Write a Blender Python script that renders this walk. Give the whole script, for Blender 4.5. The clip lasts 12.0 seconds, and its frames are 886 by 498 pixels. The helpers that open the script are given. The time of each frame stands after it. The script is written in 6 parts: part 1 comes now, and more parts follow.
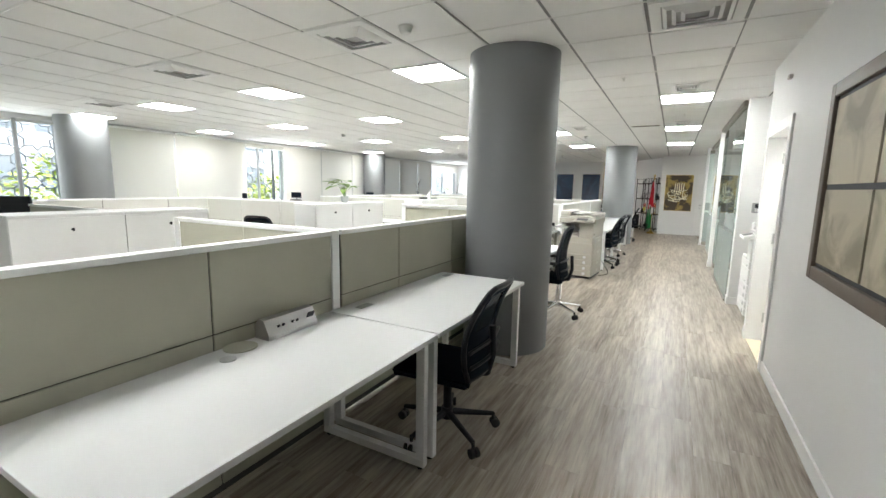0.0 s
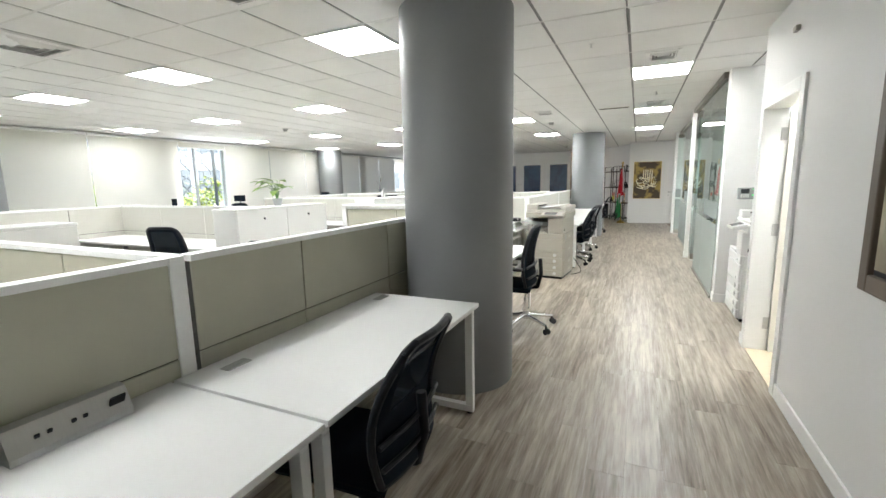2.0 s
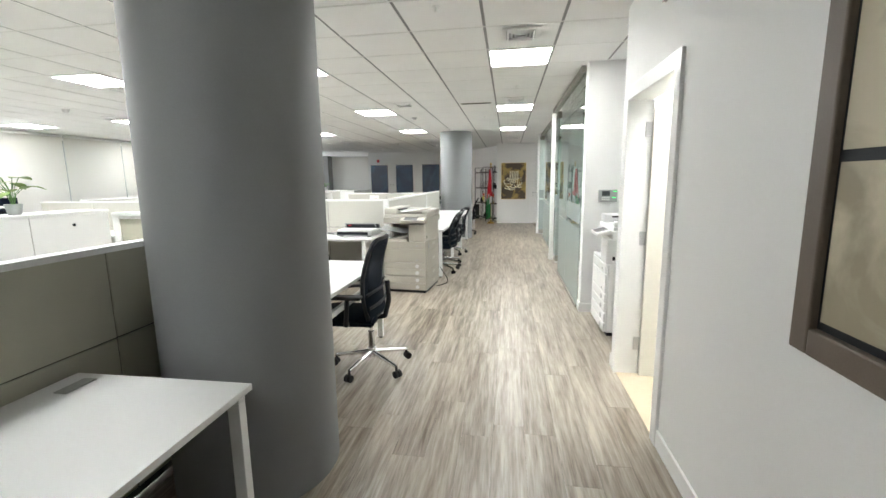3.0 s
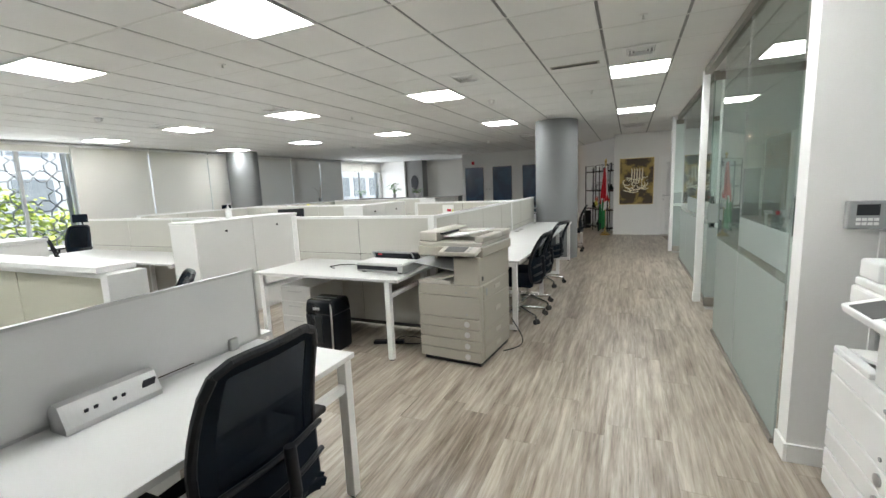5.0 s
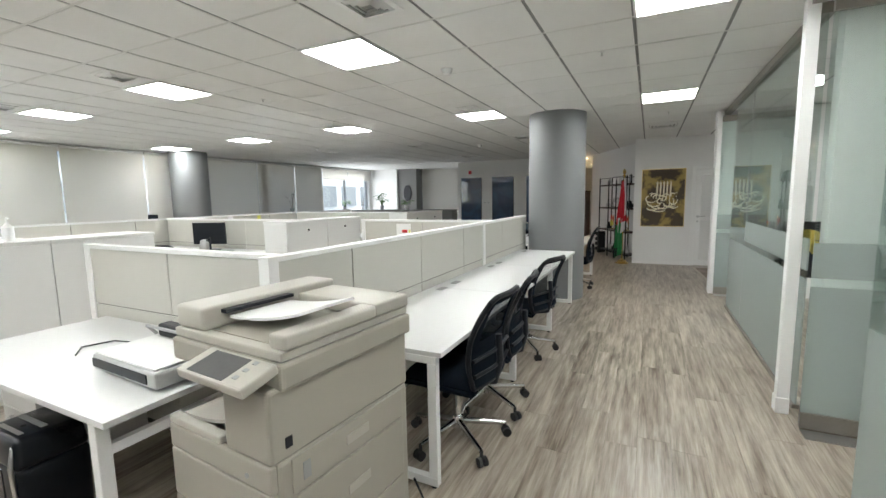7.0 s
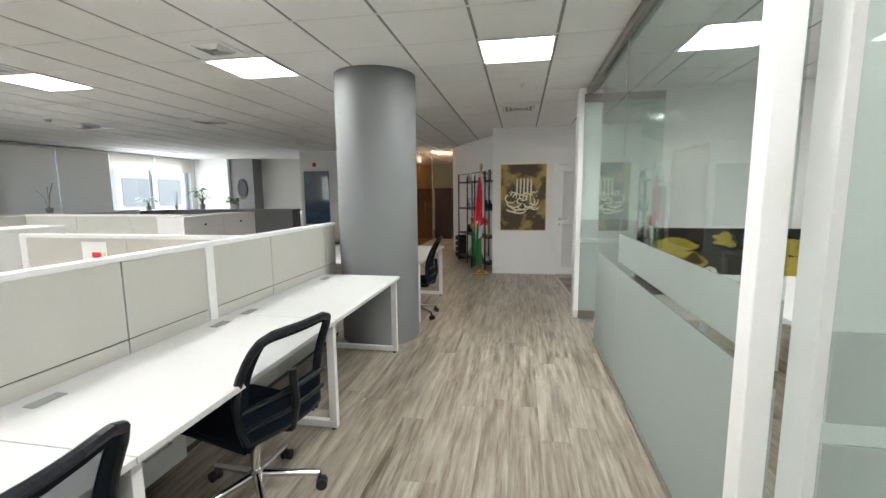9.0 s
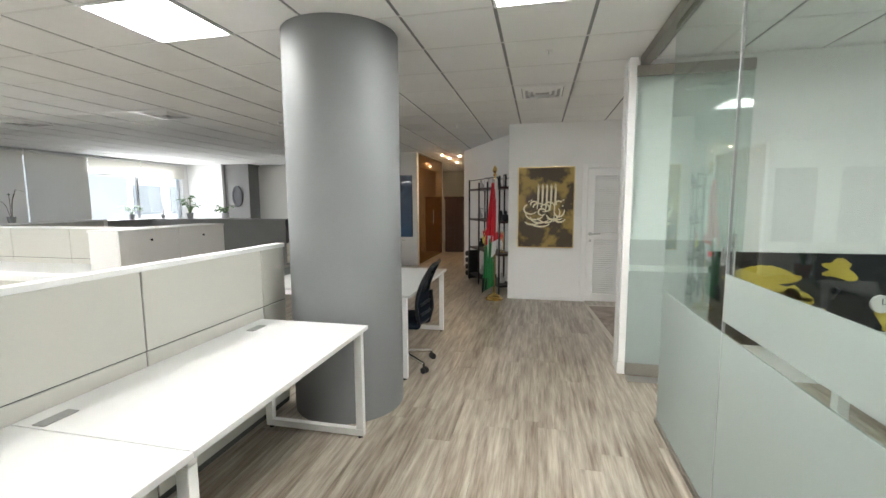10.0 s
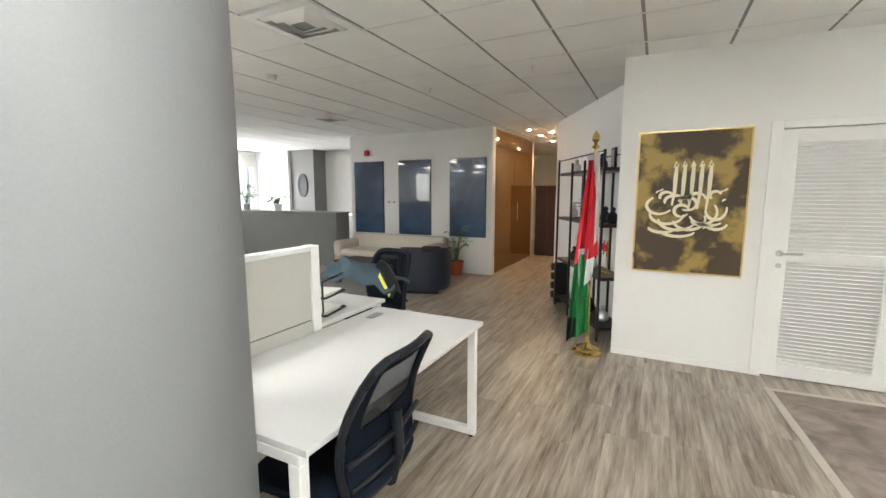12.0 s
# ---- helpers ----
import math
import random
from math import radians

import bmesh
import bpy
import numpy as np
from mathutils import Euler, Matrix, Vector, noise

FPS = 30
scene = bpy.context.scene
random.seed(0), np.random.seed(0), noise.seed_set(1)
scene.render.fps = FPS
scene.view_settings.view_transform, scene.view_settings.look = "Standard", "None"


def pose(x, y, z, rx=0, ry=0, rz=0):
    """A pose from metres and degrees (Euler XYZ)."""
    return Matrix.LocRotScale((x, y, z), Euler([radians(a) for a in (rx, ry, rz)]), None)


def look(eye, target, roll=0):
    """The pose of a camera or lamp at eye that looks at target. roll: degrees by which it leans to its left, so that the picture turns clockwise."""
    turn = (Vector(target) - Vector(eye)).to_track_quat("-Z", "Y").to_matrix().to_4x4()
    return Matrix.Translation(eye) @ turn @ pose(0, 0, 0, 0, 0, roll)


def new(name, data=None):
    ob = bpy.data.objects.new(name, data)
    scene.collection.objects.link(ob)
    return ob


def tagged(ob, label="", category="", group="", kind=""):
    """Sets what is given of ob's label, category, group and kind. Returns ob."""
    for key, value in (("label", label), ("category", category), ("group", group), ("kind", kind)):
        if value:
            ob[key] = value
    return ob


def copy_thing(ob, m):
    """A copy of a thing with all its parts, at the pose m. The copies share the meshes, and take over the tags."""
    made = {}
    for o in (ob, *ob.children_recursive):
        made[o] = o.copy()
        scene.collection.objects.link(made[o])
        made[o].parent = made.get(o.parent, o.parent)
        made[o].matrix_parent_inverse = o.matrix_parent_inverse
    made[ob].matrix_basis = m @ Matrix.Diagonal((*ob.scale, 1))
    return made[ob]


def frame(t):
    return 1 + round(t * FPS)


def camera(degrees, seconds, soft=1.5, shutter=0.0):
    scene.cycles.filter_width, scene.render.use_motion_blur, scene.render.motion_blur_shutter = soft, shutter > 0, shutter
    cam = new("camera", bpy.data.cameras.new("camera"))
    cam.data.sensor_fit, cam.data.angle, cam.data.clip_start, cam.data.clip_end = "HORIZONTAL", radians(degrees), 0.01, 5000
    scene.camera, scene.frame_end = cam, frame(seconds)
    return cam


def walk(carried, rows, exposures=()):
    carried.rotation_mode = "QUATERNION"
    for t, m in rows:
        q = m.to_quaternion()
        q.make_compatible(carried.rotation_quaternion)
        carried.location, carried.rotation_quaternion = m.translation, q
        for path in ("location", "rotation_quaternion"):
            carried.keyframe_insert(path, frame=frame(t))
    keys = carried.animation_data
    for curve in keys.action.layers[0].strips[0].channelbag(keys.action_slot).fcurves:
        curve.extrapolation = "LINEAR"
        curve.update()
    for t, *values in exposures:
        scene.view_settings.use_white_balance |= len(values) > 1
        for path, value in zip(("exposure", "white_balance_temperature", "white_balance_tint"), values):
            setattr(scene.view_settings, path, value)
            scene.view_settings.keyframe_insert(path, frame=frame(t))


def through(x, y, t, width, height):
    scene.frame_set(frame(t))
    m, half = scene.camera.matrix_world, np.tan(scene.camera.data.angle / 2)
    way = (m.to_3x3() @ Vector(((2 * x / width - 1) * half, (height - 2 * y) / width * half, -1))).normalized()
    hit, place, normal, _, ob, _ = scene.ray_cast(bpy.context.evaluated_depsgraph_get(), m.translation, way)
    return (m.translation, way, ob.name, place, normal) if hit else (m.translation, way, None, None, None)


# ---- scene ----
cam = camera(92.4, 12.0)
PATH = [
    (0, (0.025, -0.188, 1.5), (-0.911, 1.556, 1.21), 1.0),
    (0.5, (0.053, -0.084, 1.497), (-1.249, 1.402, 1.185), 1.4),
    (1, (0.038, 0.026, 1.493), (-1.331, 1.446, 1.163), 0.6),
    (1.5, (-0.067, 0.279, 1.483), (-1.257, 1.854, 1.164), -0.8),
    (2, (-0.118, 0.694, 1.494), (-0.94, 2.491, 1.184), -1.2),
    (2.5, (-0.062, 1.184, 1.503), (-0.583, 3.089, 1.191), -1.0),
    (3, (-0.045, 1.754, 1.489), (-0.343, 3.706, 1.169), -0.8),
    (3.2, (-0.034, 1.971, 1.496), (-0.307, 3.92, 1.142), -0.7),
    (4.8, (-0.015, 3.743, 1.478), (-0.686, 5.603, 1.179), -2.5),
    (5, (-0.006, 3.976, 1.512), (-0.806, 5.786, 1.219), -2.4),
    (5.5, (-0.022, 4.53, 1.525), (-1.127, 6.176, 1.259), -1.7),
    (6, (-0.052, 5.08, 1.519), (-1.33, 6.598, 1.272), -1.2),
    (6.5, (-0.092, 5.68, 1.509), (-1.227, 7.309, 1.269), -1.1),
    (7, (-0.101, 6.293, 1.501), (-0.968, 8.079, 1.263), -1.0),
    (7.5, (-0.101, 6.87, 1.518), (-0.741, 8.75, 1.279), -0.8),
    (7.7, (-0.099, 7.114, 1.518), (-0.657, 9.021, 1.291), -0.6),
    (9.3, (0.131, 8.918, 1.507), (-0.225, 10.869, 1.245), -0.5),
    (9.5, (0.081, 9.217, 1.508), (-0.283, 11.166, 1.249), -0.4),
    (10, (0.04, 9.856, 1.513), (-0.394, 11.796, 1.294), -0.3),
    (10.5, (0.033, 10.459, 1.507), (-0.514, 12.373, 1.309), -0.2),
    (11, (-0.009, 11.073, 1.518), (-0.666, 12.949, 1.294), -0.3),
    (11.5, (-0.049, 11.698, 1.525), (-0.77, 13.545, 1.262), -0.2),
    (12, (-0.086, 12.312, 1.513), (-0.977, 14.083, 1.251), -0.1),
]
EXPOSURES = [(0, 2.46, 6500, 10), (2.5, 2.46, 6500, 10), (3.2, 2.42, 6500, 10), (4.8, 1.82, 6500, 10), (6, 1.87, 6500, 10), (7.5, 1.95, 6500, 10), (9.5, 2.25, 6600, 11), (10.5, 2.5, 6700, 11.5), (11.5, 2.8, 6750, 12), (12, 3.12, 6750, 12)]
walk(cam, [(t, look(eye, target, roll)) for t, eye, target, roll in PATH], EXPOSURES)

# ---- world and light ----
world = bpy.data.worlds.new("world")
scene.world = world
world.use_nodes = True
wn, wl = world.node_tree.nodes, world.node_tree.links
sky = wn.new("ShaderNodeTexSky")
sky.sky_type, sky.sun_disc = "NISHITA", False
sky.sun_elevation, sky.sun_rotation = radians(64), radians(105)
wl.new(sky.outputs[0], wn["Background"].inputs[0])
wn["Background"].inputs[1].default_value = 0.14
sun = new("sun", bpy.data.lights.new("sun", "SUN"))
sun.data.energy, sun.data.angle, sun.data.color = 3.2, radians(0.6), (1.0, 0.95, 0.88)
sun.matrix_world = look((0, 0, 20), (-9, 3, 0))
WINDOW_SKY = 12.0     # sky light in the windows, watts per metre of width
PANEL_GLOW = 9.0      # ceiling panels
SPOT_GLOW = 230.0      # corridor downlights


for y, w, k in ((2.4, 2.4, 0.28), (8.3, 1.4, 0.5), (19.2, 2.5, 0.9)):
    lamp = new("window_light", bpy.data.lights.new("window_light", "AREA"))
    lamp.data.shape, lamp.data.size, lamp.data.size_y, lamp.data.energy, lamp.data.color = "RECTANGLE", w, 1.9, WINDOW_SKY * w * k, (0.93, 0.97, 1.0)
    lamp.matrix_world = look((-10.57, y, 1.5), (-5, y, 1.5))


# ---- materials ----
def node(nt, kind, **values):
    n = nt.nodes.new(kind)
    for k, v in values.items():
        n.inputs[k.replace("_", " ")].default_value = v
    return n


def material(name, color, rough=0.5, metal=0.0, vary=0.06, scale=3.0, grain=60.0, bump=0.0, spec=0.5, tint=None, stretch=None, coat=0.0):
    """Two scales of variation (broad stains, fine grain) on a base colour, with a slight relief."""
    m = bpy.data.materials.new(name)
    m.use_nodes = True
    nt = m.node_tree
    b = nt.nodes["Principled BSDF"]
    b.inputs["Roughness"].default_value, b.inputs["Metallic"].default_value = rough, metal
    b.inputs["Specular IOR Level"].default_value = spec
    b.inputs["Coat Weight"].default_value = coat
    geo = nt.nodes.new("ShaderNodeNewGeometry")
    vec = geo.outputs["Position"]
    if stretch:
        mp = nt.nodes.new("ShaderNodeMapping")
        mp.inputs["Scale"].default_value = stretch
        nt.links.new(vec, mp.inputs["Vector"])
        vec = mp.outputs[0]
    broad, fine = node(nt, "ShaderNodeTexNoise", Scale=scale, Detail=4.0), node(nt, "ShaderNodeTexNoise", Scale=grain, Detail=3.0)
    for n in (broad, fine):
        nt.links.new(vec, n.inputs["Vector"])
    add = nt.nodes.new("ShaderNodeMath")
    add.operation = "MULTIPLY_ADD"
    add.inputs[1].default_value = 0.5
    nt.links.new(fine.outputs["Fac"], add.inputs[0])
    half = nt.nodes.new("ShaderNodeMath")
    half.operation = "MULTIPLY"
    half.inputs[1].default_value = 0.5
    nt.links.new(broad.outputs["Fac"], half.inputs[0])
    nt.links.new(half.outputs[0], add.inputs[2])
    ramp = nt.nodes.new("ShaderNodeValToRGB")
    ramp.color_ramp.elements[0].position, ramp.color_ramp.elements[1].position = 0.3, 0.7
    low = tint or [c * (1 - vary) for c in color]
    high = [min(1, c * (1 + vary)) for c in color]
    ramp.color_ramp.elements[0].color, ramp.color_ramp.elements[1].color = (*low, 1), (*high, 1)
    nt.links.new(add.outputs[0], ramp.inputs[0])
    nt.links.new(ramp.outputs[0], b.inputs["Base Color"])
    rr = nt.nodes.new("ShaderNodeMapRange")
    rr.inputs["To Min"].default_value, rr.inputs["To Max"].default_value = max(0.02, rough - 0.08), min(1, rough + 0.08)
    nt.links.new(broad.outputs["Fac"], rr.inputs["Value"])
    nt.links.new(rr.outputs[0], b.inputs["Roughness"])
    if bump:
        bp = nt.nodes.new("ShaderNodeBump")
        bp.inputs["Strength"].default_value, bp.inputs["Distance"].default_value = bump, 0.004
        nt.links.new(fine.outputs["Fac"], bp.inputs["Height"])
        nt.links.new(bp.outputs[0], b.inputs["Normal"])
    return m


def glowing(name, color, strength):
    m = bpy.data.materials.new(name)
    m.use_nodes = True
    b = m.node_tree.nodes["Principled BSDF"]
    b.inputs["Base Color"].default_value = (*color, 1)
    b.inputs["Emission Color"].default_value = (*color, 1)
    b.inputs["Emission Strength"].default_value = strength
    return m


def glass(name, color, rough=0.0, alpha=None):
    """A thin pane: clear straight through, with a mirror's share by Fresnel."""
    m = bpy.data.materials.new(name)
    m.use_nodes = True
    nt = m.node_tree
    nt.nodes.remove(nt.nodes["Principled BSDF"])
    out = nt.nodes["Material Output"]
    gl, tr, mix, fr = (nt.nodes.new("ShaderNode" + k) for k in ("BsdfGlossy", "BsdfTransparent", "MixShader", "LayerWeight"))
    gl.inputs["Roughness"].default_value = rough
    tr.inputs["Color"].default_value = (*color, 1)
    # mirror share: 4 % straight on, rising at grazing view, alike from both sides
    fr.inputs["Blend"].default_value = 0.5
    pw, ma = nt.nodes.new("ShaderNodeMath"), nt.nodes.new("ShaderNodeMath")
    pw.operation, ma.operation = "POWER", "MULTIPLY_ADD"
    pw.inputs[1].default_value, ma.inputs[1].default_value, ma.inputs[2].default_value = 4.6, 0.90, 0.035
    nt.links.new(fr.outputs["Facing"], pw.inputs[0])
    nt.links.new(pw.outputs[0], ma.inputs[0])
    nt.links.new(ma.outputs[0], mix.inputs[0])
    nt.links.new(tr.outputs[0], mix.inputs[1])
    nt.links.new(gl.outputs[0], mix.inputs[2])
    last = mix
    if alpha:
        df, tl, m1, m2 = (nt.nodes.new("ShaderNode" + k) for k in ("BsdfDiffuse", "BsdfTranslucent", "MixShader", "MixShader"))
        df.inputs["Color"].default_value = tl.inputs["Color"].default_value = (0.475, 0.52, 0.50, 1)
        m1.inputs[0].default_value = 0.45
        nt.links.new(df.outputs[0], m1.inputs[1])
        nt.links.new(tl.outputs[0], m1.inputs[2])
        m2.inputs[0].default_value = alpha
        nt.links.new(mix.outputs[0], m2.inputs[1])
        nt.links.new(m1.outputs[0], m2.inputs[2])
        last = m2
    nt.links.new(last.outputs[0], out.inputs["Surface"])
    return m


def plank_material():
    m = bpy.data.materials.new("taupe_vinyl_plank")
    m.use_nodes = True
    nt = m.node_tree
    b = nt.nodes["Principled BSDF"]
    geo, info = nt.nodes.new("ShaderNodeNewGeometry"), nt.nodes.new("ShaderNodeObjectInfo")
    rnd = nt.nodes.new("ShaderNodeMath")
    rnd.operation = "ADD"
    nt.links.new(geo.outputs["Random Per Island"], rnd.inputs[0])
    nt.links.new(info.outputs["Random"], rnd.inputs[1])
    fr = nt.nodes.new("ShaderNodeMath")
    fr.operation = "FRACT"
    nt.links.new(rnd.outputs[0], fr.inputs[0])
    off = nt.nodes.new("ShaderNodeMath")
    off.operation = "MULTIPLY"
    off.inputs[1].default_value = 37.0
    nt.links.new(fr.outputs[0], off.inputs[0])
    addv = nt.nodes.new("ShaderNodeVectorMath")
    nt.links.new(geo.outputs["Position"], addv.inputs[0])
    nt.links.new(off.outputs[0], addv.inputs[1])
    outs = []
    for scale, sx, sy, detail in ((1.0, 11.0, 1.1, 4.0), (1.0, 34.0, 2.3, 4.0), (1.0, 130.0, 4.5, 3.0)):
        mp = nt.nodes.new("ShaderNodeMapping")
        mp.inputs["Scale"].default_value = (sx, sy, 1)
        nt.links.new(addv.outputs[0], mp.inputs["Vector"])
        n = node(nt, "ShaderNodeTexNoise", Scale=scale, Detail=detail, Roughness=0.62, Distortion=0.25)
        nt.links.new(mp.outputs[0], n.inputs["Vector"])
        outs.append(n.outputs["Fac"])
    mix = None
    for o, w in zip(outs, (0.38, 0.46, 0.16)):
        k = nt.nodes.new("ShaderNodeMath")
        k.operation = "MULTIPLY_ADD"
        k.inputs[1].default_value = w
        nt.links.new(o, k.inputs[0])
        if mix:
            nt.links.new(mix, k.inputs[2])
        else:
            k.inputs[2].default_value = 0
        mix = k.outputs[0]
    lift = nt.nodes.new("ShaderNodeMath")
    lift.operation = "MULTIPLY_ADD"
    lift.inputs[1].default_value = 0.055
    nt.links.new(fr.outputs[0], lift.inputs[0])
    nt.links.new(mix, lift.inputs[2])
    ramp = nt.nodes.new("ShaderNodeValToRGB")
    els = ramp.color_ramp.elements
    els[0].position, els[0].color = 0.385, (0.125, 0.094, 0.066, 1)
    els[1].position, els[1].color = 0.66, (0.49, 0.44, 0.37, 1)
    mid = els.new(0.52)
    mid.color = (0.305, 0.26, 0.208, 1)
    nt.links.new(lift.outputs[0], ramp.inputs[0])
    nt.links.new(ramp.outputs[0], b.inputs["Base Color"])
    rr = nt.nodes.new("ShaderNodeMapRange")
    rr.inputs["To Min"].default_value, rr.inputs["To Max"].default_value = 0.27, 0.43
    nt.links.new(mix, rr.inputs["Value"])
    nt.links.new(rr.outputs[0], b.inputs["Roughness"])
    bp = nt.nodes.new("ShaderNodeBump")
    bp.inputs["Strength"].default_value, bp.inputs["Distance"].default_value = 0.12, 0.002
    nt.links.new(outs[2], bp.inputs["Height"])
    nt.links.new(bp.outputs[0], b.inputs["Normal"])
    return m


WALL = material("white_wall_paint", (0.80, 0.80, 0.79), 0.62, vary=0.025, scale=1.2, grain=220, bump=0.08)
TRIM = material("white_gloss_trim", (0.82, 0.82, 0.81), 0.35, vary=0.02)
TILE = material("mineral_ceiling_tile", (0.82, 0.82, 0.81), 0.9, vary=0.05, scale=2.0, grain=320, bump=0.2)
# main tees: the shade of the grid's recess is put into this dark grey
TEE = material("shadow_line_tee_bar", (0.22, 0.22, 0.22), 0.5, vary=0.05)
COLUMN = material("grey_column_paint", (0.200, 0.207, 0.213), 0.56, vary=0.05, scale=1.5, grain=180, bump=0.06)
LAMINATE = material("white_desk_laminate", (0.62, 0.62, 0.615), 0.36, vary=0.02, scale=2.5, grain=300)
FLAP = material("grey_cable_flap", (0.30, 0.30, 0.29), 0.45, vary=0.1)
EDGE = material("pale_edge_band", (0.70, 0.70, 0.68), 0.45, vary=0.03)
PIERPAINT = material("dark_grey_wall_paint", (0.16, 0.16, 0.155), 0.6, vary=0.05, scale=1.2, grain=220, bump=0.08)
STEEL = material("white_coated_steel", (0.78, 0.78, 0.77), 0.4, vary=0.03, grain=150)
FABRIC = material("taupe_panel_fabric", (0.44, 0.43, 0.345), 0.9, vary=0.06, scale=4, grain=500, bump=0.3)
PALE = material("pale_panel_laminate", (0.51, 0.50, 0.455), 0.6, vary=0.03, scale=3, grain=400, bump=0.1)
GAP = material("dark_joint", (0.06, 0.06, 0.055), 0.7)
CAB = material("white_cabinet_board", (0.70, 0.70, 0.69), 0.42, vary=0.025, scale=2, grain=260)
BLACK = material("black_plastic", (0.008, 0.010, 0.014), 0.42, vary=0.2, grain=300, bump=0.08, spec=0.3)
RUBBER = material("black_rubber", (0.02, 0.02, 0.02), 0.7, vary=0.2)
CHROME = material("polished_chrome", (0.75, 0.75, 0.76), 0.12, 1.0, vary=0.03)
ALU = material("brushed_aluminium", (0.55, 0.55, 0.55), 0.35, 1.0, vary=0.05, stretch=(4, 60, 4))
SEAT = material("black_seat_fabric", (0.007, 0.012, 0.020), 0.92, vary=0.25, scale=12, grain=700, bump=0.4, spec=0.12)
FLOORMAT = plank_material()
SUBFLOOR = material("dark_floor_joint", (0.10, 0.085, 0.07), 0.7)
LAMP = glowing("light_panel_glow", (0.975, 1.0, 0.985), PANEL_GLOW)
OFFLAMP = material("unlit_panel_diffuser", (0.82, 0.82, 0.82), 0.5, vary=0.01)
CLEAR = glass("clear_glass", (0.875, 0.925, 0.905))
FROST = glass("frosted_film_glass", (0.79, 0.86, 0.835), 0.2, alpha=0.62)
WINGLASS = glass("window_glass", (0.95, 0.97, 0.96))


# ---- mesh helpers ----
def box(bm, x0, x1, y0, y1, z0, z1, bevel=0.0, seg=2, m=None):
    ret = bmesh.ops.create_cube(bm, size=1, matrix=Matrix.Translation(((x0 + x1) / 2, (y0 + y1) / 2, (z0 + z1) / 2)) @ Matrix.Diagonal((abs(x1 - x0), abs(y1 - y0), abs(z1 - z0), 1)))
    vs = ret["verts"]
    if bevel:
        es = list({e for v in vs for e in v.link_edges})
        r = bmesh.ops.bevel(bm, geom=es, offset=bevel, segments=seg, profile=0.5, affect="EDGES")
        vs = list({v for f in r["faces"] for v in f.verts} | {v for v in vs if v.is_valid})
    if m is not None:
        bmesh.ops.transform(bm, matrix=m, verts=vs)
    return vs


def rod(bm, a, b, r0, r1=None, sides=12):
    """A round bar from a to b, tapered from r0 to r1."""
    a, b = Vector(a), Vector(b)
    d = b - a
    m = Matrix.Translation((a + b) / 2) @ d.to_track_quat("Z", "Y").to_matrix().to_4x4()
    return bmesh.ops.create_cone(bm, cap_ends=True, segments=sides, radius1=r0, radius2=r0 if r1 is None else r1, depth=d.length, matrix=m)["verts"]


def lathe(bm, profile, sides=24, m=None):
    """A body of revolution about z from (radius, height) pairs."""
    rings = []
    for r, z in profile:
        rings.append([bm.verts.new((r * math.cos(2 * math.pi * k / sides), r * math.sin(2 * math.pi * k / sides), z)) for k in range(sides)])
    for a, b in zip(rings, rings[1:]):
        for k in range(sides):
            bm.faces.new((a[k], a[(k + 1) % sides], b[(k + 1) % sides], b[k]))
    bm.faces.new(list(reversed(rings[0])))
    bm.faces.new(rings[-1])
    if m is not None:
        bmesh.ops.transform(bm, matrix=m, verts=[v for ring in rings for v in ring])


def sheet(bm, fn, nu, nv, thick=0.0):
    """A curved sheet from fn(u, v) with u, v in 0..1, with thickness along its normals."""
    g = [[bm.verts.new(fn(i / nu, j / nv)) for j in range(nv + 1)] for i in range(nu + 1)]
    fs = [bm.faces.new((g[i][j], g[i + 1][j], g[i + 1][j + 1], g[i][j + 1])) for i in range(nu) for j in range(nv)]
    if thick:
        bmesh.ops.recalc_face_normals(bm, faces=fs)
        bmesh.ops.solidify(bm, geom=fs, thickness=thick)


def tube(bm, pts, r, sides=8):
    """A bent round bar through points."""
    for a, b in zip(pts, pts[1:]):
        rod(bm, a, b, r, sides=sides)
    for p in pts[1:-1]:
        bmesh.ops.create_icosphere(bm, subdivisions=1, radius=r, matrix=Matrix.Translation(p))


def part(name, bm, mat, parent=None, label="", smooth=False, at=None):
    me = bpy.data.meshes.new(name)
    bmesh.ops.recalc_face_normals(bm, faces=bm.faces[:])
    bm.to_mesh(me)
    bm.free()
    if smooth:
        me.shade_smooth()
        me.set_sharp_from_angle(angle=radians(38))
    me.materials.append(mat)
    ob = new(name, me)
    if at is not None:
        ob.matrix_basis = at
    if parent:
        ob.parent = parent
    if label:
        ob["label"] = label
    return ob


def boxes(name, spans, mat, parent=None, label="", bevel=0.0, at=None):
    bm = bmesh.new()
    for s in spans:
        box(bm, *s, bevel=bevel)
    return part(name, bm, mat, parent, label, at=at)


def thing(name, label, category, m=None, group=""):
    ob = new(name)
    ob.empty_display_size = 0.1
    if m is not None:
        ob.matrix_basis = m
    return tagged(ob, label, category, group)


def wall(name, spans, mat=None, label=""):
    return tagged(boxes(name, spans, mat or WALL), label, "wall", kind="structure")


# ---- structure ----
H = 2.68
XW = -10.50           # inner face of the window wall
XR = 0.797             # inner face of the corridor's right wall
tagged(boxes("floor", [(XW - 0.3, 5.0, -3.2, 27.0, -0.12, -0.004)], SUBFLOOR), "dark underlay below grey-brown plank flooring", "floor", kind="structure")

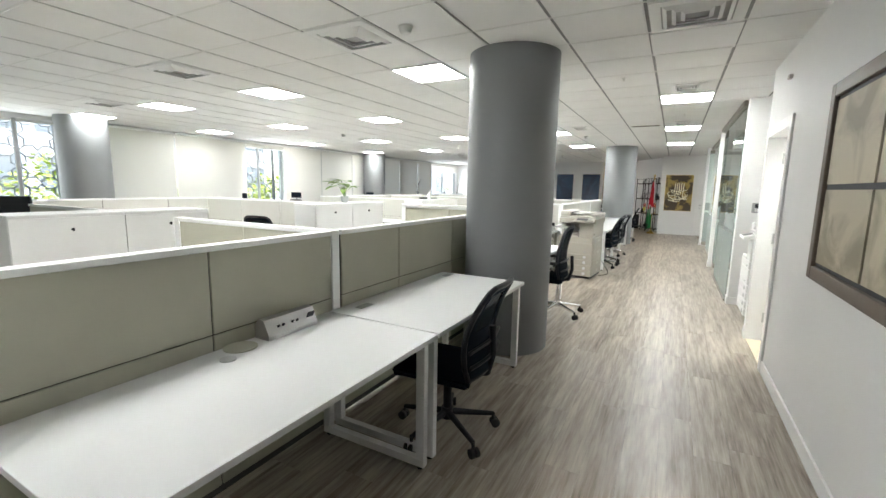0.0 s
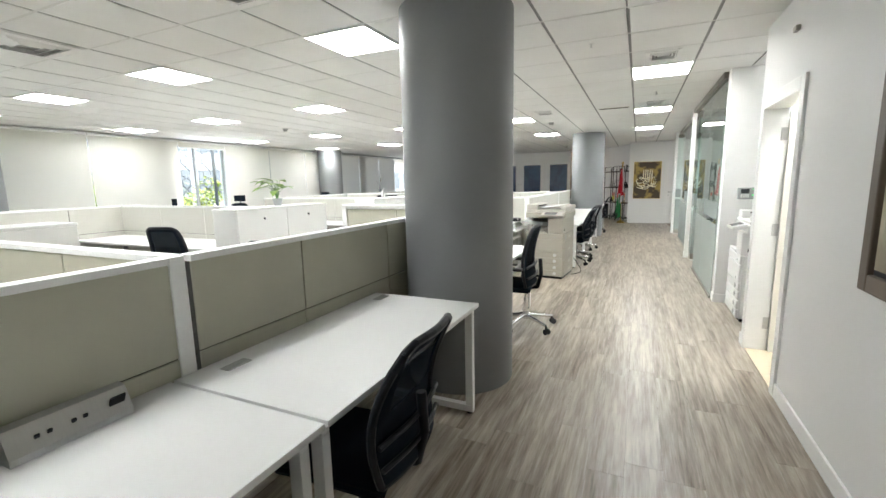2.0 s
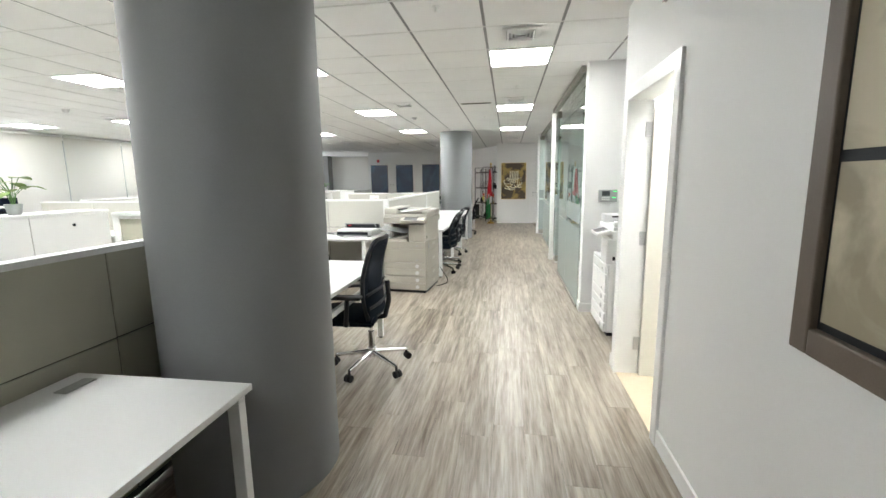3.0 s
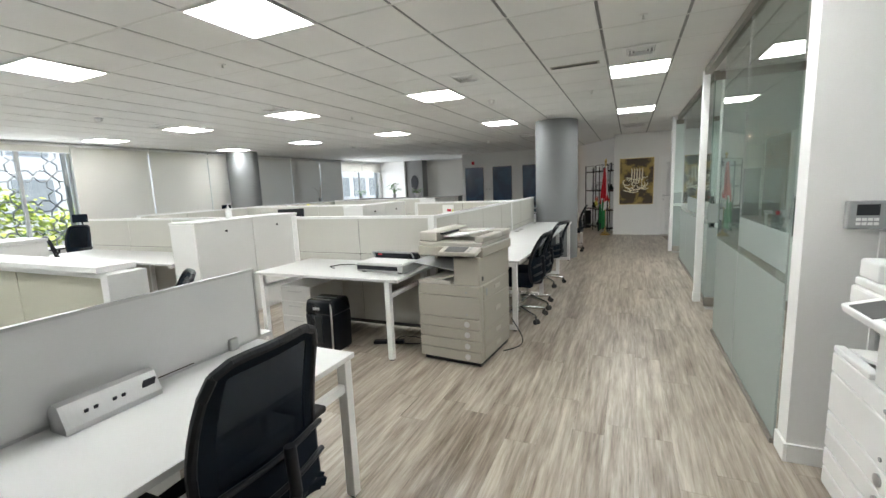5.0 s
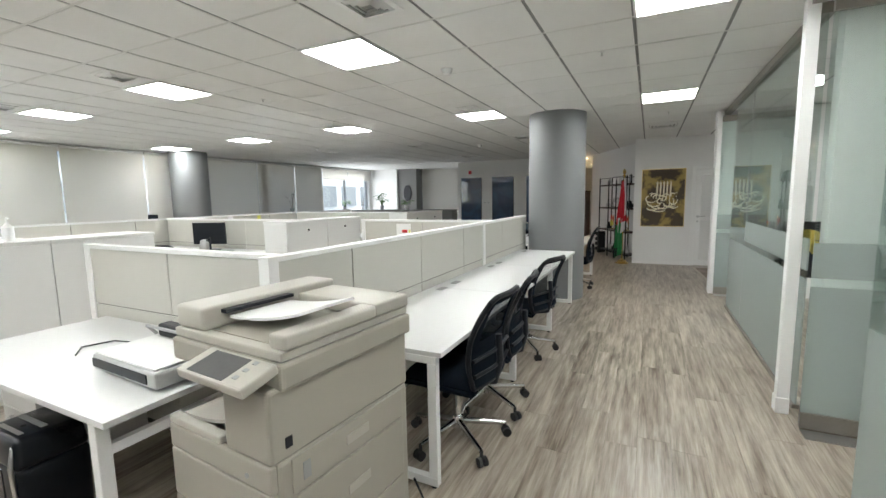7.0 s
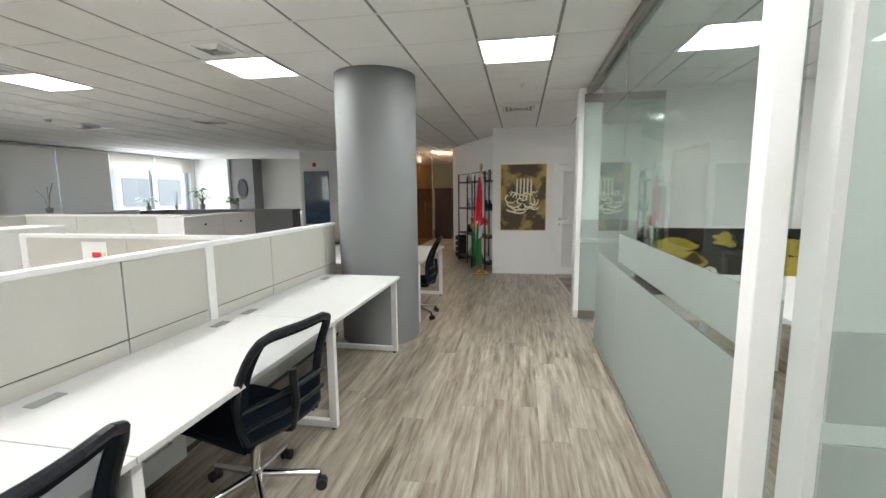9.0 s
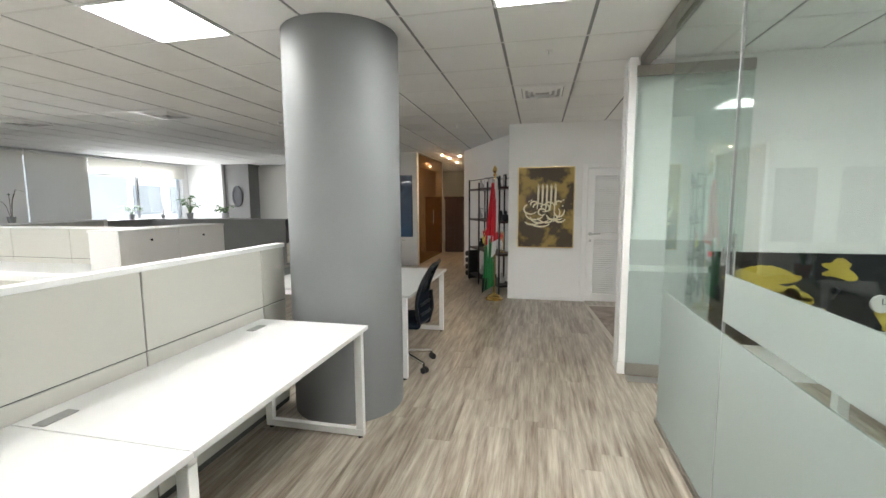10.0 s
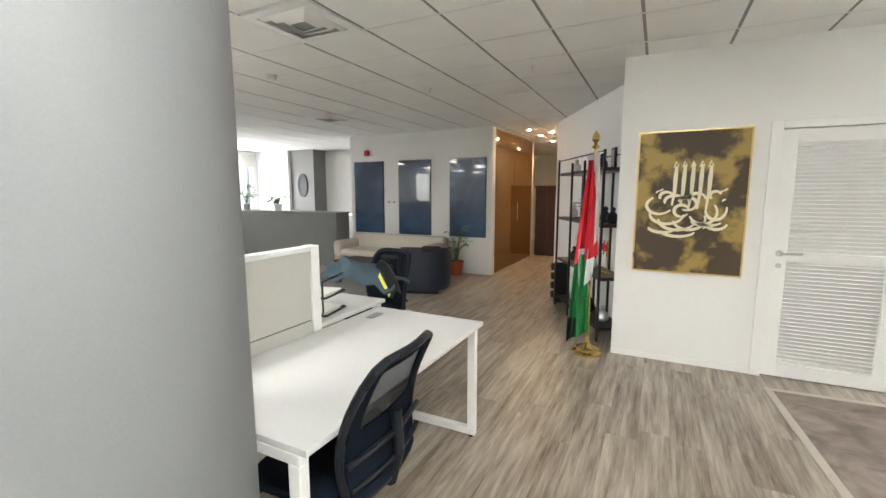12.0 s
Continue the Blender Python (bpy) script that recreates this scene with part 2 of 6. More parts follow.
bm = bmesh.new()
box(bm, XW - 0.3, 5.0, -3.2, 27.0, H + 0.012, H + 0.1)
GX, GY = -0.24, 0.56
for i in range(-18, 9):
    for j in range(-7, 44):
        x, y = GX + 0.6 * i, GY + 0.6 * j
        if x > XW - 0.5 and x < 4.4 and y < 26.4:
            box(bm, x + 0.012, x + 0.588, y + 0.012, y + 0.588, H, H + 0.013)
tagged(part("ceiling", bm, TILE), "white mineral fibre tiles of a suspended ceiling", "ceiling", kind="structure")
bm = bmesh.new()
for i in range(-18, 9):
    box(bm, GX + 0.6 * i - 0.0115, GX + 0.6 * i + 0.0115, -3.2, 26.5, H + 0.004, H + 0.0115)
tagged(part("ceiling_grid", bm, TEE), "main tee bars between ceiling tiles, darkened as shadow lines", "ceiling grid", kind="structure")
bm = bmesh.new()
for j in range(-7, 44):
    box(bm, XW - 0.2, 4.5, GY + 0.6 * j - 0.0115, GY + 0.6 * j + 0.0115, H + 0.002, H + 0.0035)
tagged(part("ceiling_cross_grid", bm, EDGE), "pale cross tee bars between ceiling tiles", "ceiling grid", kind="structure")

# right wall with the storeroom door, the copier recess, glass rooms
wall("wall_east", [(XR, XR + 0.14, -3.2, 4.15, 0, H), (XR, XR + 0.14, 5.01, 5.17, 0, H), (XR, XR + 0.14, 4.15, 5.01, 2.03, H),
                   (XR + 0.14, 1.75, 5.05, 5.17, 0, H)], label="white painted corridor wall with a door opening")
wall("wall_recess", [(1.75, 1.87, 5.05, 6.71, 0, H), (XR - 0.02, 1.75, 6.57, 6.71, 0, H)], label="white painted walls of the copier recess")
wall("wall_storeroom", [(2.3, 2.4, 3.0, 5.05, 0, H), (XR + 0.14, 2.4, 2.95, 3.05, 0, H)], label="white storeroom walls behind the door")
wall("wall_room_north", [(0.94, 5.0, 9.84, 9.96, 0, H), (0.94, 5.0, 13.83, 13.95, 0, H), (4.9, 4.99, 6.71, 16.45, 0, H)], label="white painted walls of the glazed rooms")
YC = 16.513
wall("wall_calligraphy", [(-0.41, 0.725, YC, YC + 0.14, 0, H), (0.725, 1.585, YC, YC + 0.14, 2.02, H), (1.585, 5.0, YC, YC + 0.14, 0, H)], label="white wall with the framed artwork and the louvred door")
bm = bmesh.new()
for (x0, y0), (x1, y1) in (((-0.05, YC + 0.145), (-1.66, 19.75)), ((-1.66, 19.75), (-1.66, 26.0))):
    d = Vector((x1 - x0, y1 - y0, 0))
    m = Matrix.Translation((x0, y0, 0)) @ Matrix.Rotation(math.atan2(d.y, d.x), 4, "Z")
    box(bm, 0, d.length, -0.12, 0, 0, H, m=m)
tagged(part("wall_shelf", bm, WALL), "white angled wall behind the black shelf", "wall", kind="structure")
YB = 19.62
wall("wall_pictures", [(-5.95, -2.765, YB, YB + 0.15, 0, H), (-5.95, -5.80, YB + 0.15, 21.7, 0, H)], label="white wall with three blue pictures")
wall("wall_north", [(-8.44, -5.80, 21.7, 21.85, 0, 0.9), (-8.44, -5.80, 21.7, 21.85, 2.5, H), (XW, -9.28, 21.05, 21.2, 0, H)], label="white end wall with a blinded window")
wall("wall_pier", [(-9.28, -8.44, 21.15, 21.85, 0, H)], PIERPAINT, label="dark grey wall pier with a dark mirror")
# unseen south wall and outer shell, added to stop sky light leaking in
wall("wall_south", [(XW - 0.3, 2.4, -3.2, -3.05, 0, H)], label="unseen white wall that closes the room behind the walk")
wall("wall_corridor_end_and_shell", [(-5.80, -1.4, 26.0, 26.1, 0, H), (-5.95, -5.80, 21.85, 26.1, 0, H), (5.0, 5.1, -3.2, 27.1, 0, H), (-1.4, 5.0, 27.0, 27.1, 0, H), (2.4, 5.0, -3.2, -3.05, 0, H)], label="end wall of the far corridor with added unseen outer walls")
# ribbon window along the west side: piers, sill and head
SILL, HEAD = 0.42, 2.60
PIERS = (-3.2, 3.72, 9.12, 12.4, 15.4, 17.85, 20.84)
spans = [(XW - 0.25, XW, -3.2, 21.2, 0, SILL), (XW - 0.25, XW, -3.2, 21.2, HEAD, H)]
for y in PIERS:
    spans.append((XW - 0.25, XW, y, y + (0.9 if y == -3.2 else 0.22), SILL, HEAD))
wall("wall_west", spans, label="white window wall with a low sill")
# stub wall with the television, beside the first desks
wall("wall_stub", [(-4.6, -1.3, -0.30, 0.06, 0, H)], label="white stub wall that carries a television")


# columns
def column(x, y, r=0.405):
    bm = bmesh.new()
    lathe(bm, [(r, 0), (r, H)], 64)
    return tagged(part("column", bm, COLUMN, smooth=True, at=pose(x, y, 0)), "round structural column painted matt grey", "column", "columns", kind="structure")


for x, y in ((-1.345, 3.68), (-1.355, 12.79), (-9.95, 3.85), (-10.02, 12.93)):
    column(x, y)


# ---- ceiling lights ----
def ceiling_light(i, j, on=True):
    x, y = GX + 0.6 * (i + 0.5), GY + 0.6 * (j + 0.5)
    t = thing("ceiling_light", "lit square recessed LED ceiling panel" if on else "unlit square recessed ceiling panel", "ceiling light", pose(x, y, H), "ceiling panels")
    bm = bmesh.new()
    for sx in (-1, 1):
        box(bm, min(sx * 0.297, sx * 0.28), max(sx * 0.297, sx * 0.28), -0.297, 0.297, -0.012, 0.0)
        box(bm, -0.28, 0.28, min(sx * 0.297, sx * 0.28), max(sx * 0.297, sx * 0.28), -0.012, 0.0)
    part("frame", bm, TRIM, t)
    boxes("diffuser", [(-0.28, 0.28, -0.28, 0.28, -0.008, -0.001)], LAMP if on else OFFLAMP, t)


for i in (0, -4, -8, -12, -16):
    for j in (5, 9, 14, 19):
        ceiling_light(i, j, on=(i, j) != (0, 5))
# lit panel added to brighten the first desks; its row is otherwise unlit
ceiling_light(-4, 0)
# out-of-view panel added to lighten the artwork wall and louvred door
ceiling_light(6, 24)
for i in (-8, -12, -16):
    ceiling_light(i, 0, on=False)
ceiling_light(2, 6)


# ---- partitions ----
PH = 1.224
def partition(name, x0, y0, x1, y1, panels, mat, h=PH, start_post=True, end_post=True, base=0.06):
    """A screen of framed panels from one point to another, with a top rail, posts and a desk-height slot."""
    d = Vector((x1 - x0, y1 - y0, 0))
    n = d.length
    t = thing("partition", name, "office partition", pose(x0, y0, 0, 0, 0, math.degrees(math.atan2(d.y, d.x))))
    cuts = [n * k / panels for k in range(panels + 1)] if isinstance(panels, int) else [0, *panels, n]
    for p, q in zip(cuts, cuts[1:]):
        a, b = p + 0.004, q - 0.004
        boxes("upper_panel", [(a, b, -0.026, 0.026, 0.812, h - 0.028)], mat, t, bevel=0.003)
        boxes("lower_panel", [(a, b, -0.026, 0.026, base, 0.806)], mat, t, bevel=0.003)
    boxes("core", [(0.002, n - 0.002, -0.018, 0.018, 0.02, h - 0.03)], GAP, t)
    boxes("top_rail", [(0, n, -0.034, 0.034, h - 0.028, h)], STEEL, t, bevel=0.003)
    if start_post:
        boxes("post", [(-0.034, 0.03, -0.036, 0.036, 0, h + 0.002)], STEEL, t, bevel=0.003)
    if end_post:
        boxes("post", [(n - 0.03, n + 0.034, -0.036, 0.036, 0, h + 0.002)], STEEL, t, bevel=0.003)
    return t


XS = -1.80
FAB = "fabric office partition in taupe panels with a white top rail"
PAL = "pale grey office partition with a white top rail"
partition(FAB, XS, 0.17, XS, 1.76, (0.79,), FABRIC, start_post=False)
partition(FAB, XS, 1.82, XS, 4.02, (0.64, 1.52), FABRIC, start_post=False, end_post=False)
partition(FAB, XS - 0.04, 1.79, -3.40, 1.79, 2, FABRIC, start_post=False)
broad = partition(PAL, -1.93, 5.0, -3.40, 5.0, 2, FABRIC)
boxes("cap_board", [(-0.02, 1.47, -0.075, 0.075, PH + 0.003, PH + 0.028)], STEEL, broad, bevel=0.003)
boxes("end_board", [(-0.085, -0.036, -0.075, 0.075, 0.0, PH + 0.002)], STEEL, broad, bevel=0.003)
partition(PAL, XS, 7.80, XS, 10.80, (0.63, 1.53, 2.42), PALE)
partition(PAL, XS, 10.837, XS, 12.62, (0.63, 1.52), PALE, start_post=False, end_post=False)
partition(PAL, XS - 0.04, 7.89, -3.62, 7.89, 2, PALE, start_post=False)
partition(PAL, XS - 0.04, 11.20, -3.70, 11.20, 2, PALE, start_post=False)
partition(PAL, XS, 13.16, XS, 14.07, 1, PALE, start_post=False)
XF = -7.95
for y0, y1 in ((1.2, 5.2), (8.7, 12.3), (12.36, 16.3)):
    partition(PAL, XF, y0, XF, y1, 4, PALE)
for y in (1.9, 4.95, 7.95, 11.05, 14.2):
    partition(PAL, -4.9, y, XF + 0.04, y, 3, PALE, start_post=False, end_post=False)


# ---- cabinets ----
def cabinet_pair(y0, flip=False):
    """Two lockable cupboards side by side, doors toward the aisle."""
    for k in range(2):
        t = thing("cabinet", "white office cupboard with a black lock knob", "cabinet", pose(-4.43, y0 + k * 0.8, 0), "cupboards along the aisle")
        boxes("body", [(-0.42, -0.02, 0.001, 0.799, 0.0, 1.195)], CAB, t, bevel=0.002)
        d = boxes("door", [(-0.018, 0.0, 0.003, 0.797, 0.04, 1.192)], CAB, t, bevel=0.002)
        bm = bmesh.new()
        rod(bm, (0.0, 0.40, 1.09), (0.012, 0.40, 1.09), 0.011)
        box(bm, 0.011, 0.024, 0.395, 0.405, 1.075, 1.105, 0.002)
        part("lock", bm, BLACK, d)
        boxes("top", [(-0.43, 0.006, -0.004 if k == 0 else 0.001, 0.799 if k == 0 else 0.804, 1.196, 1.222)], CAB, t, bevel=0.002)


for y0 in (1.08, 4.27, 7.18, 10.46, 13.6):
    cabinet_pair(y0)


# ---- desks ----
def desk(x0, x1, y0, y1, z=0.74, loops=(), legs=(), holes=(), label="white office desk on a white steel frame"):
    """A laminate top on steel loop legs (at the y values given) or straight legs (corner x, y)."""
    t = thing("desk", label, "desk", pose(x0, y0, 0))
    w, l = x1 - x0, y1 - y0
    top = boxes("desktop", [(0, w, 0, l, z - 0.025, z)], LAMINATE, t, bevel=0.002)
    for gx, gy in holes:
        bm = bmesh.new()
        box(bm, gx - 0.027, gx + 0.027, gy - 0.06, gy + 0.06, z, z + 0.004, 0.0015)
        g = part("cable_flap", bm, FLAP, top)
    for ly in loops:
        bm = bmesh.new()
        a, b = 0.03, w - 0.03
        box(bm, a, b, ly, ly + 0.04, 0.015, 0.06, 0.003)
        box(bm, a, a + 0.05, ly, ly + 0.04, 0.06, z - 0.065, 0.003)
        box(bm, b - 0.05, b, ly, ly + 0.04, 0.06, z - 0.065, 0.003)
        box(bm, a, b, ly, ly + 0.04, z - 0.065, z - 0.026, 0.003)
        part("leg_frame", bm, STEEL, t)
        for fx in (a + 0.03, b - 0.03):
            bm = bmesh.new()
            rod(bm, (fx, ly + 0.02, 0), (fx, ly + 0.02, 0.016), 0.016)
            part("foot", bm, BLACK, t)
    for lx, ly in legs:
        bm = bmesh.new()
        box(bm, lx - 0.025, lx + 0.025, ly - 0.025, ly + 0.025, 0.012, z - 0.026, 0.004)
        part("leg", bm, STEEL, t)
        bm = bmesh.new()
        rod(bm, (lx, ly, 0), (lx, ly, 0.014), 0.018)
        part("foot", bm, BLACK, t)
    for lx in sorted({a for a, _ in legs}):
        ys = [b for a, b in legs if a == lx]
        if len(ys) > 1:
            boxes("side_rail", [(lx - 0.015, lx + 0.015, min(ys) + 0.026, max(ys) - 0.026, 0.56, 0.60)], STEEL, t)
    boxes("rail", [(w - 0.16, w - 0.12, 0.06, l - 0.06, z - 0.066, z - 0.026)], STEEL, t)
    return t


desk(-1.76, -0.995, 0.17, 1.675, loops=(1.42,), holes=())
desk(-1.76, -0.995, 1.69, 3.135, loops=(0.0, 1.40), holes=((0.11, 0.20), (0.11, 1.34)))
desk(-1.83, -1.205, 4.04, 5.58, legs=((0.59, 1.50), (0.59, 0.04), (0.05, 1.50), (0.05, 0.04)))
desk(-3.40, -1.86, 5.04, 5.71, legs=((0.04, 0.62), (1.49, 0.62), (0.04, 0.05), (1.49, 0.05)))
desk(-3.40, -1.86, 4.27, 4.96, legs=((0.04, 0.05), (1.49, 0.05), (0.04, 0.64), (1.49, 0.64)))
desk(-3.42, -1.79, 7.03, 7.84, legs=((0.04, 0.06), (1.51, 0.04), (0.04, 0.74), (1.51, 0.74)), label="white utility table beside the copier")
for k in range(3):
    y0 = 8.10 + k * 1.406
    desk(-1.765, -1.0, y0, y0 + 1.402, loops=(0.0,) if k < 2 else (0.0, 1.355), holes=((0.11, 0.24 if k < 2 else 0.07), (0.11, 1.36 if k == 0 else 1.2)))
desk(-1.765, -0.992, 13.19, 14.65, loops=(0.0, 1.41), holes=((0.11, 1.27),))
desk(-2.6, -1.84, 13.3, 14.85, loops=(0.0, 1.5), holes=())
for y in (1.9, 4.95, 7.95, 11.05, 14.2):
    for s in (-1, 1):
        desk(-7.9, -4.88, y + (0.03 if s > 0 else -0.78), y + (0.78 if s > 0 else -0.03), loops=(), legs=((0.05, 0.05), (0.05, 0.7), (1.5, 0.7 if s < 0 else 0.05)))


# ---- more materials ----
def patched(name, base, patch, scale, edge0, edge1, rough=0.4, metal=0.0, detail=6.0, distort=0.8, coat=0.0):
    """Irregular patches of one colour on another."""
    m = bpy.data.materials.new(name)
    m.use_nodes = True
    nt = m.node_tree
    b = nt.nodes["Principled BSDF"]
    geo = nt.nodes.new("ShaderNodeNewGeometry")
    n = node(nt, "ShaderNodeTexNoise", Scale=scale, Detail=detail, Distortion=distort)
    nt.links.new(geo.outputs["Position"], n.inputs["Vector"])
    ramp = nt.nodes.new("ShaderNodeValToRGB")
    e = ramp.color_ramp.elements
    e[0].position, e[0].color, e[1].position, e[1].color = edge0, (*base, 1), edge1, (*patch, 1)
    nt.links.new(n.outputs["Fac"], ramp.inputs[0])
    nt.links.new(ramp.outputs[0], b.inputs["Base Color"])
    b.inputs["Roughness"].default_value, b.inputs["Metallic"].default_value, b.inputs["Coat Weight"].default_value = rough, metal, coat
    b.inputs["Coat Roughness"].default_value = 0.04
    return m


def sheer(name, color, through, back=0.3):
    """Cloth or mesh that lets part of the light straight through and glows from behind."""
    m = bpy.data.materials.new(name)
    m.use_nodes = True
    nt = m.node_tree
    out, b = nt.nodes["Material Output"], nt.nodes["Principled BSDF"]
    b.inputs["Base Color"].default_value, b.inputs["Roughness"].default_value = (*color, 1), 0.9
    b.inputs["Specular IOR Level"].default_value = 0.15
    geo = nt.nodes.new("ShaderNodeNewGeometry")
    n = node(nt, "ShaderNodeTexNoise", Scale=90.0, Detail=3.0)
    nt.links.new(geo.outputs["Position"], n.inputs["Vector"])
    bp = nt.nodes.new("ShaderNodeBump")
    bp.inputs["Strength"].default_value, bp.inputs["Distance"].default_value = 0.15, 0.002
    nt.links.new(n.outputs["Fac"], bp.inputs["Height"])
    nt.links.new(bp.outputs[0], b.inputs["Normal"])
    tl, tr, m1, m2 = (nt.nodes.new("ShaderNode" + k) for k in ("BsdfTranslucent", "BsdfTransparent", "MixShader", "MixShader"))
    tl.inputs["Color"].default_value = (*color, 1)
    m1.inputs[0].default_value, m2.inputs[0].default_value = back, through
    nt.links.new(b.outputs[0], m1.inputs[1])
    nt.links.new(tl.outputs[0], m1.inputs[2])
    nt.links.new(m1.outputs[0], m2.inputs[1])
    nt.links.new(tr.outputs[0], m2.inputs[2])
    nt.links.new(m2.outputs[0], out.inputs["Surface"])
    return m


MESH = sheer("black_chair_mesh", (0.007, 0.012, 0.021), 0.42)
MESHFINE = sheer("fine_black_chair_mesh", (0.007, 0.012, 0.021), 0.14)
GLOSSBLACK = material("glossy_black_plastic", (0.005, 0.007, 0.010), 0.28, vary=0.2, grain=200, spec=0.25)
ALUGREY = material("light_grey_machine_paint", (0.46, 0.47, 0.46), 0.45, vary=0.06)
VENTBACK = material("grey_vent_plenum", (0.42, 0.42, 0.41), 0.6)
NET = sheer("open_chair_netting", (0.010, 0.014, 0.022), 0.84)
BLIND = sheer("roller_blind_fabric", (0.72, 0.705, 0.67), 0.012, 0.5)
BEIGE = material("putty_copier_plastic", (0.355, 0.333, 0.283), 0.5, vary=0.03, scale=4, grain=500, bump=0.1)
BEIGE2 = material("pale_putty_plastic", (0.43, 0.41, 0.36), 0.45, vary=0.03, scale=4, grain=500)
WHITEP = material("white_plastic", (0.76, 0.76, 0.75), 0.42, vary=0.03, grain=400)
GREYP = material("grey_plastic", (0.30, 0.31, 0.31), 0.45, vary=0.08, grain=300)
DIMSCREEN = material("dim_touch_screen", (0.07, 0.07, 0.068), 0.6, vary=0.1)
SCREEN = material("dark_glossy_screen", (0.02, 0.022, 0.025), 0.08, vary=0.1)
BROWN = material("brown_frame_wood", (0.135, 0.105, 0.080), 0.5, vary=0.15, scale=3, grain=80, stretch=(20, 3, 3), bump=0.1)
AGED = patched("aged_parchment_print", (0.33, 0.29, 0.20), (0.56, 0.50, 0.37), 3.0, 0.40, 0.58, 0.6)
CREAM = material("cream_painted_door", (0.80, 0.77, 0.69), 0.45, vary=0.03)
BEIGEFLOOR = material("beige_floor_tile", (0.62, 0.52, 0.38), 0.4, vary=0.06)
GOLD = material("gold_leaf_frame", (0.72, 0.55, 0.25), 0.3, 1.0, vary=0.1, grain=120)
GOLDPAINT = patched("brown_canvas_with_gold_patches", (0.062, 0.040, 0.020), (0.38, 0.265, 0.07), 4.2, 0.485, 0.60, 0.5, detail=15.0, distort=0.2)
IVORY = material("ivory_calligraphy_paint", (0.86, 0.80, 0.58), 0.5, vary=0.05)
MAPGOLD = patched("gold_map_foil", (0.42, 0.32, 0.05), (0.55, 0.43, 0.08), 2.0, 0.35, 0.65, 0.4)
MAPBLACK = material("black_map_board", (0.014, 0.016, 0.018), 0.3, vary=0.2)
BLUEART = patched("dark_blue_abstract_print", (0.003, 0.024, 0.075), (0.022, 0.08, 0.18), 1.6, 0.42, 0.72, 0.35, coat=1.0)
COPPER = glass("bronze_tinted_glass", (0.60, 0.45, 0.28), 0.02)
RAIL = material("grey_bronze_rail", (0.27, 0.25, 0.22), 0.4, 0.6, vary=0.06)
NAVY = material("navy_leather", (0.007, 0.013, 0.028), 0.4, vary=0.15, scale=6, grain=120, bump=0.2)
SOFA = material("cream_sofa_fabric", (0.60, 0.55, 0.47), 0.9, vary=0.06, grain=350, bump=0.3)
DARKWOOD = material("dark_cherry_wood", (0.035, 0.014, 0.010), 0.4, vary=0.2, stretch=(3, 3, 30), grain=30)
SLATE = material("slate_grey_counter", (0.21, 0.215, 0.21), 0.5, vary=0.08, scale=3, grain=200)
BLACKSTEEL = material("black_steel", (0.02, 0.02, 0.02), 0.4, 0.4, vary=0.1)
BRASS = material("polished_brass", (0.80, 0.60, 0.25), 0.2, 1.0, vary=0.05)
RED = material("red_flag_cloth", (0.62, 0.012, 0.03), 0.55, vary=0.08, grain=300, bump=0.15)
GREEN = material("green_flag_cloth", (0.015, 0.22, 0.06), 0.55, vary=0.08, grain=300, bump=0.15)
WHITECLOTH = material("white_flag_cloth", (0.78, 0.78, 0.78), 0.6, vary=0.04, grain=300)
RUGMAT = patched("worn_taupe_rug", (0.17, 0.135, 0.115), (0.34, 0.29, 0.25), 5.0, 0.35, 0.7, 0.95)
RUGEDGE = material("pale_rug_fringe", (0.50, 0.46, 0.40), 0.95, vary=0.1, grain=300, bump=0.3)
TERRA = material("terracotta_pot", (0.42, 0.10, 0.05), 0.6, vary=0.1)
LEAF = material("green_leaf", (0.07, 0.17, 0.035), 0.45, vary=0.35, scale=9, grain=60)
LEAFY = material("yellow_green_leaf", (0.20, 0.32, 0.06), 0.45, vary=0.3, scale=9, grain=60)
HEDGE = material("hedge_leaf", (0.34, 0.42, 0.06), 0.5, vary=0.5, scale=3, grain=30)
TWIG = material("brown_twig", (0.12, 0.08, 0.05), 0.8, vary=0.2)
FACADE = material("pale_grey_facade", (0.40, 0.415, 0.43), 0.6, vary=0.1, scale=0.4, grain=8)
FACADEWIN = material("facade_window_glass", (0.17, 0.19, 0.21), 0.12, vary=0.2)
PAVING = material("pale_paving", (0.30, 0.29, 0.27), 0.8, vary=0.1, scale=1, grain=20)
LATTICE = material("grey_metal_lattice", (0.20, 0.21, 0.22), 0.5, 0.3, vary=0.1)
MULLION = material("grey_aluminium_mullion", (0.42, 0.43, 0.44), 0.4, 0.2, vary=0.05)
PAPER = material("white_paper", (0.82, 0.82, 0.80), 0.8, vary=0.03)
YELLOW = material("yellow_note_paper", (0.75, 0.72, 0.15), 0.8, vary=0.05)
BLUECLOTH = material("slate_blue_jacket", (0.05, 0.085, 0.11), 0.85, vary=0.2, grain=200, bump=0.3)
SPOT = glowing("warm_downlight_glow", (1.0, 0.72, 0.42), SPOT_GLOW)
LEDGREEN = glowing("green_status_light", (0.05, 1.0, 0.25), 0.5)


# ---- glazed rooms ----
def glass_pane(t, x, y0, y1, z1, along="y", bands=((0.03, 0.92, 1), (0.92, 0.975, 0), (0.975, 1.19, 1), (1.19, None, 0))):
    """One sheet in bands: frosted film to 0.92, a clear slit, film to 1.19, clear above."""
    for a, b, film in bands:
        b = b or z1
        s = (x, x + 0.01, y0, y1, a, b) if along == "y" else (y0, y1, x, x + 0.01, a, b)
        o = boxes("frosted_band" if film else "clear_band", [s], FROST if film else CLEAR, t)
        o.visible_shadow = False


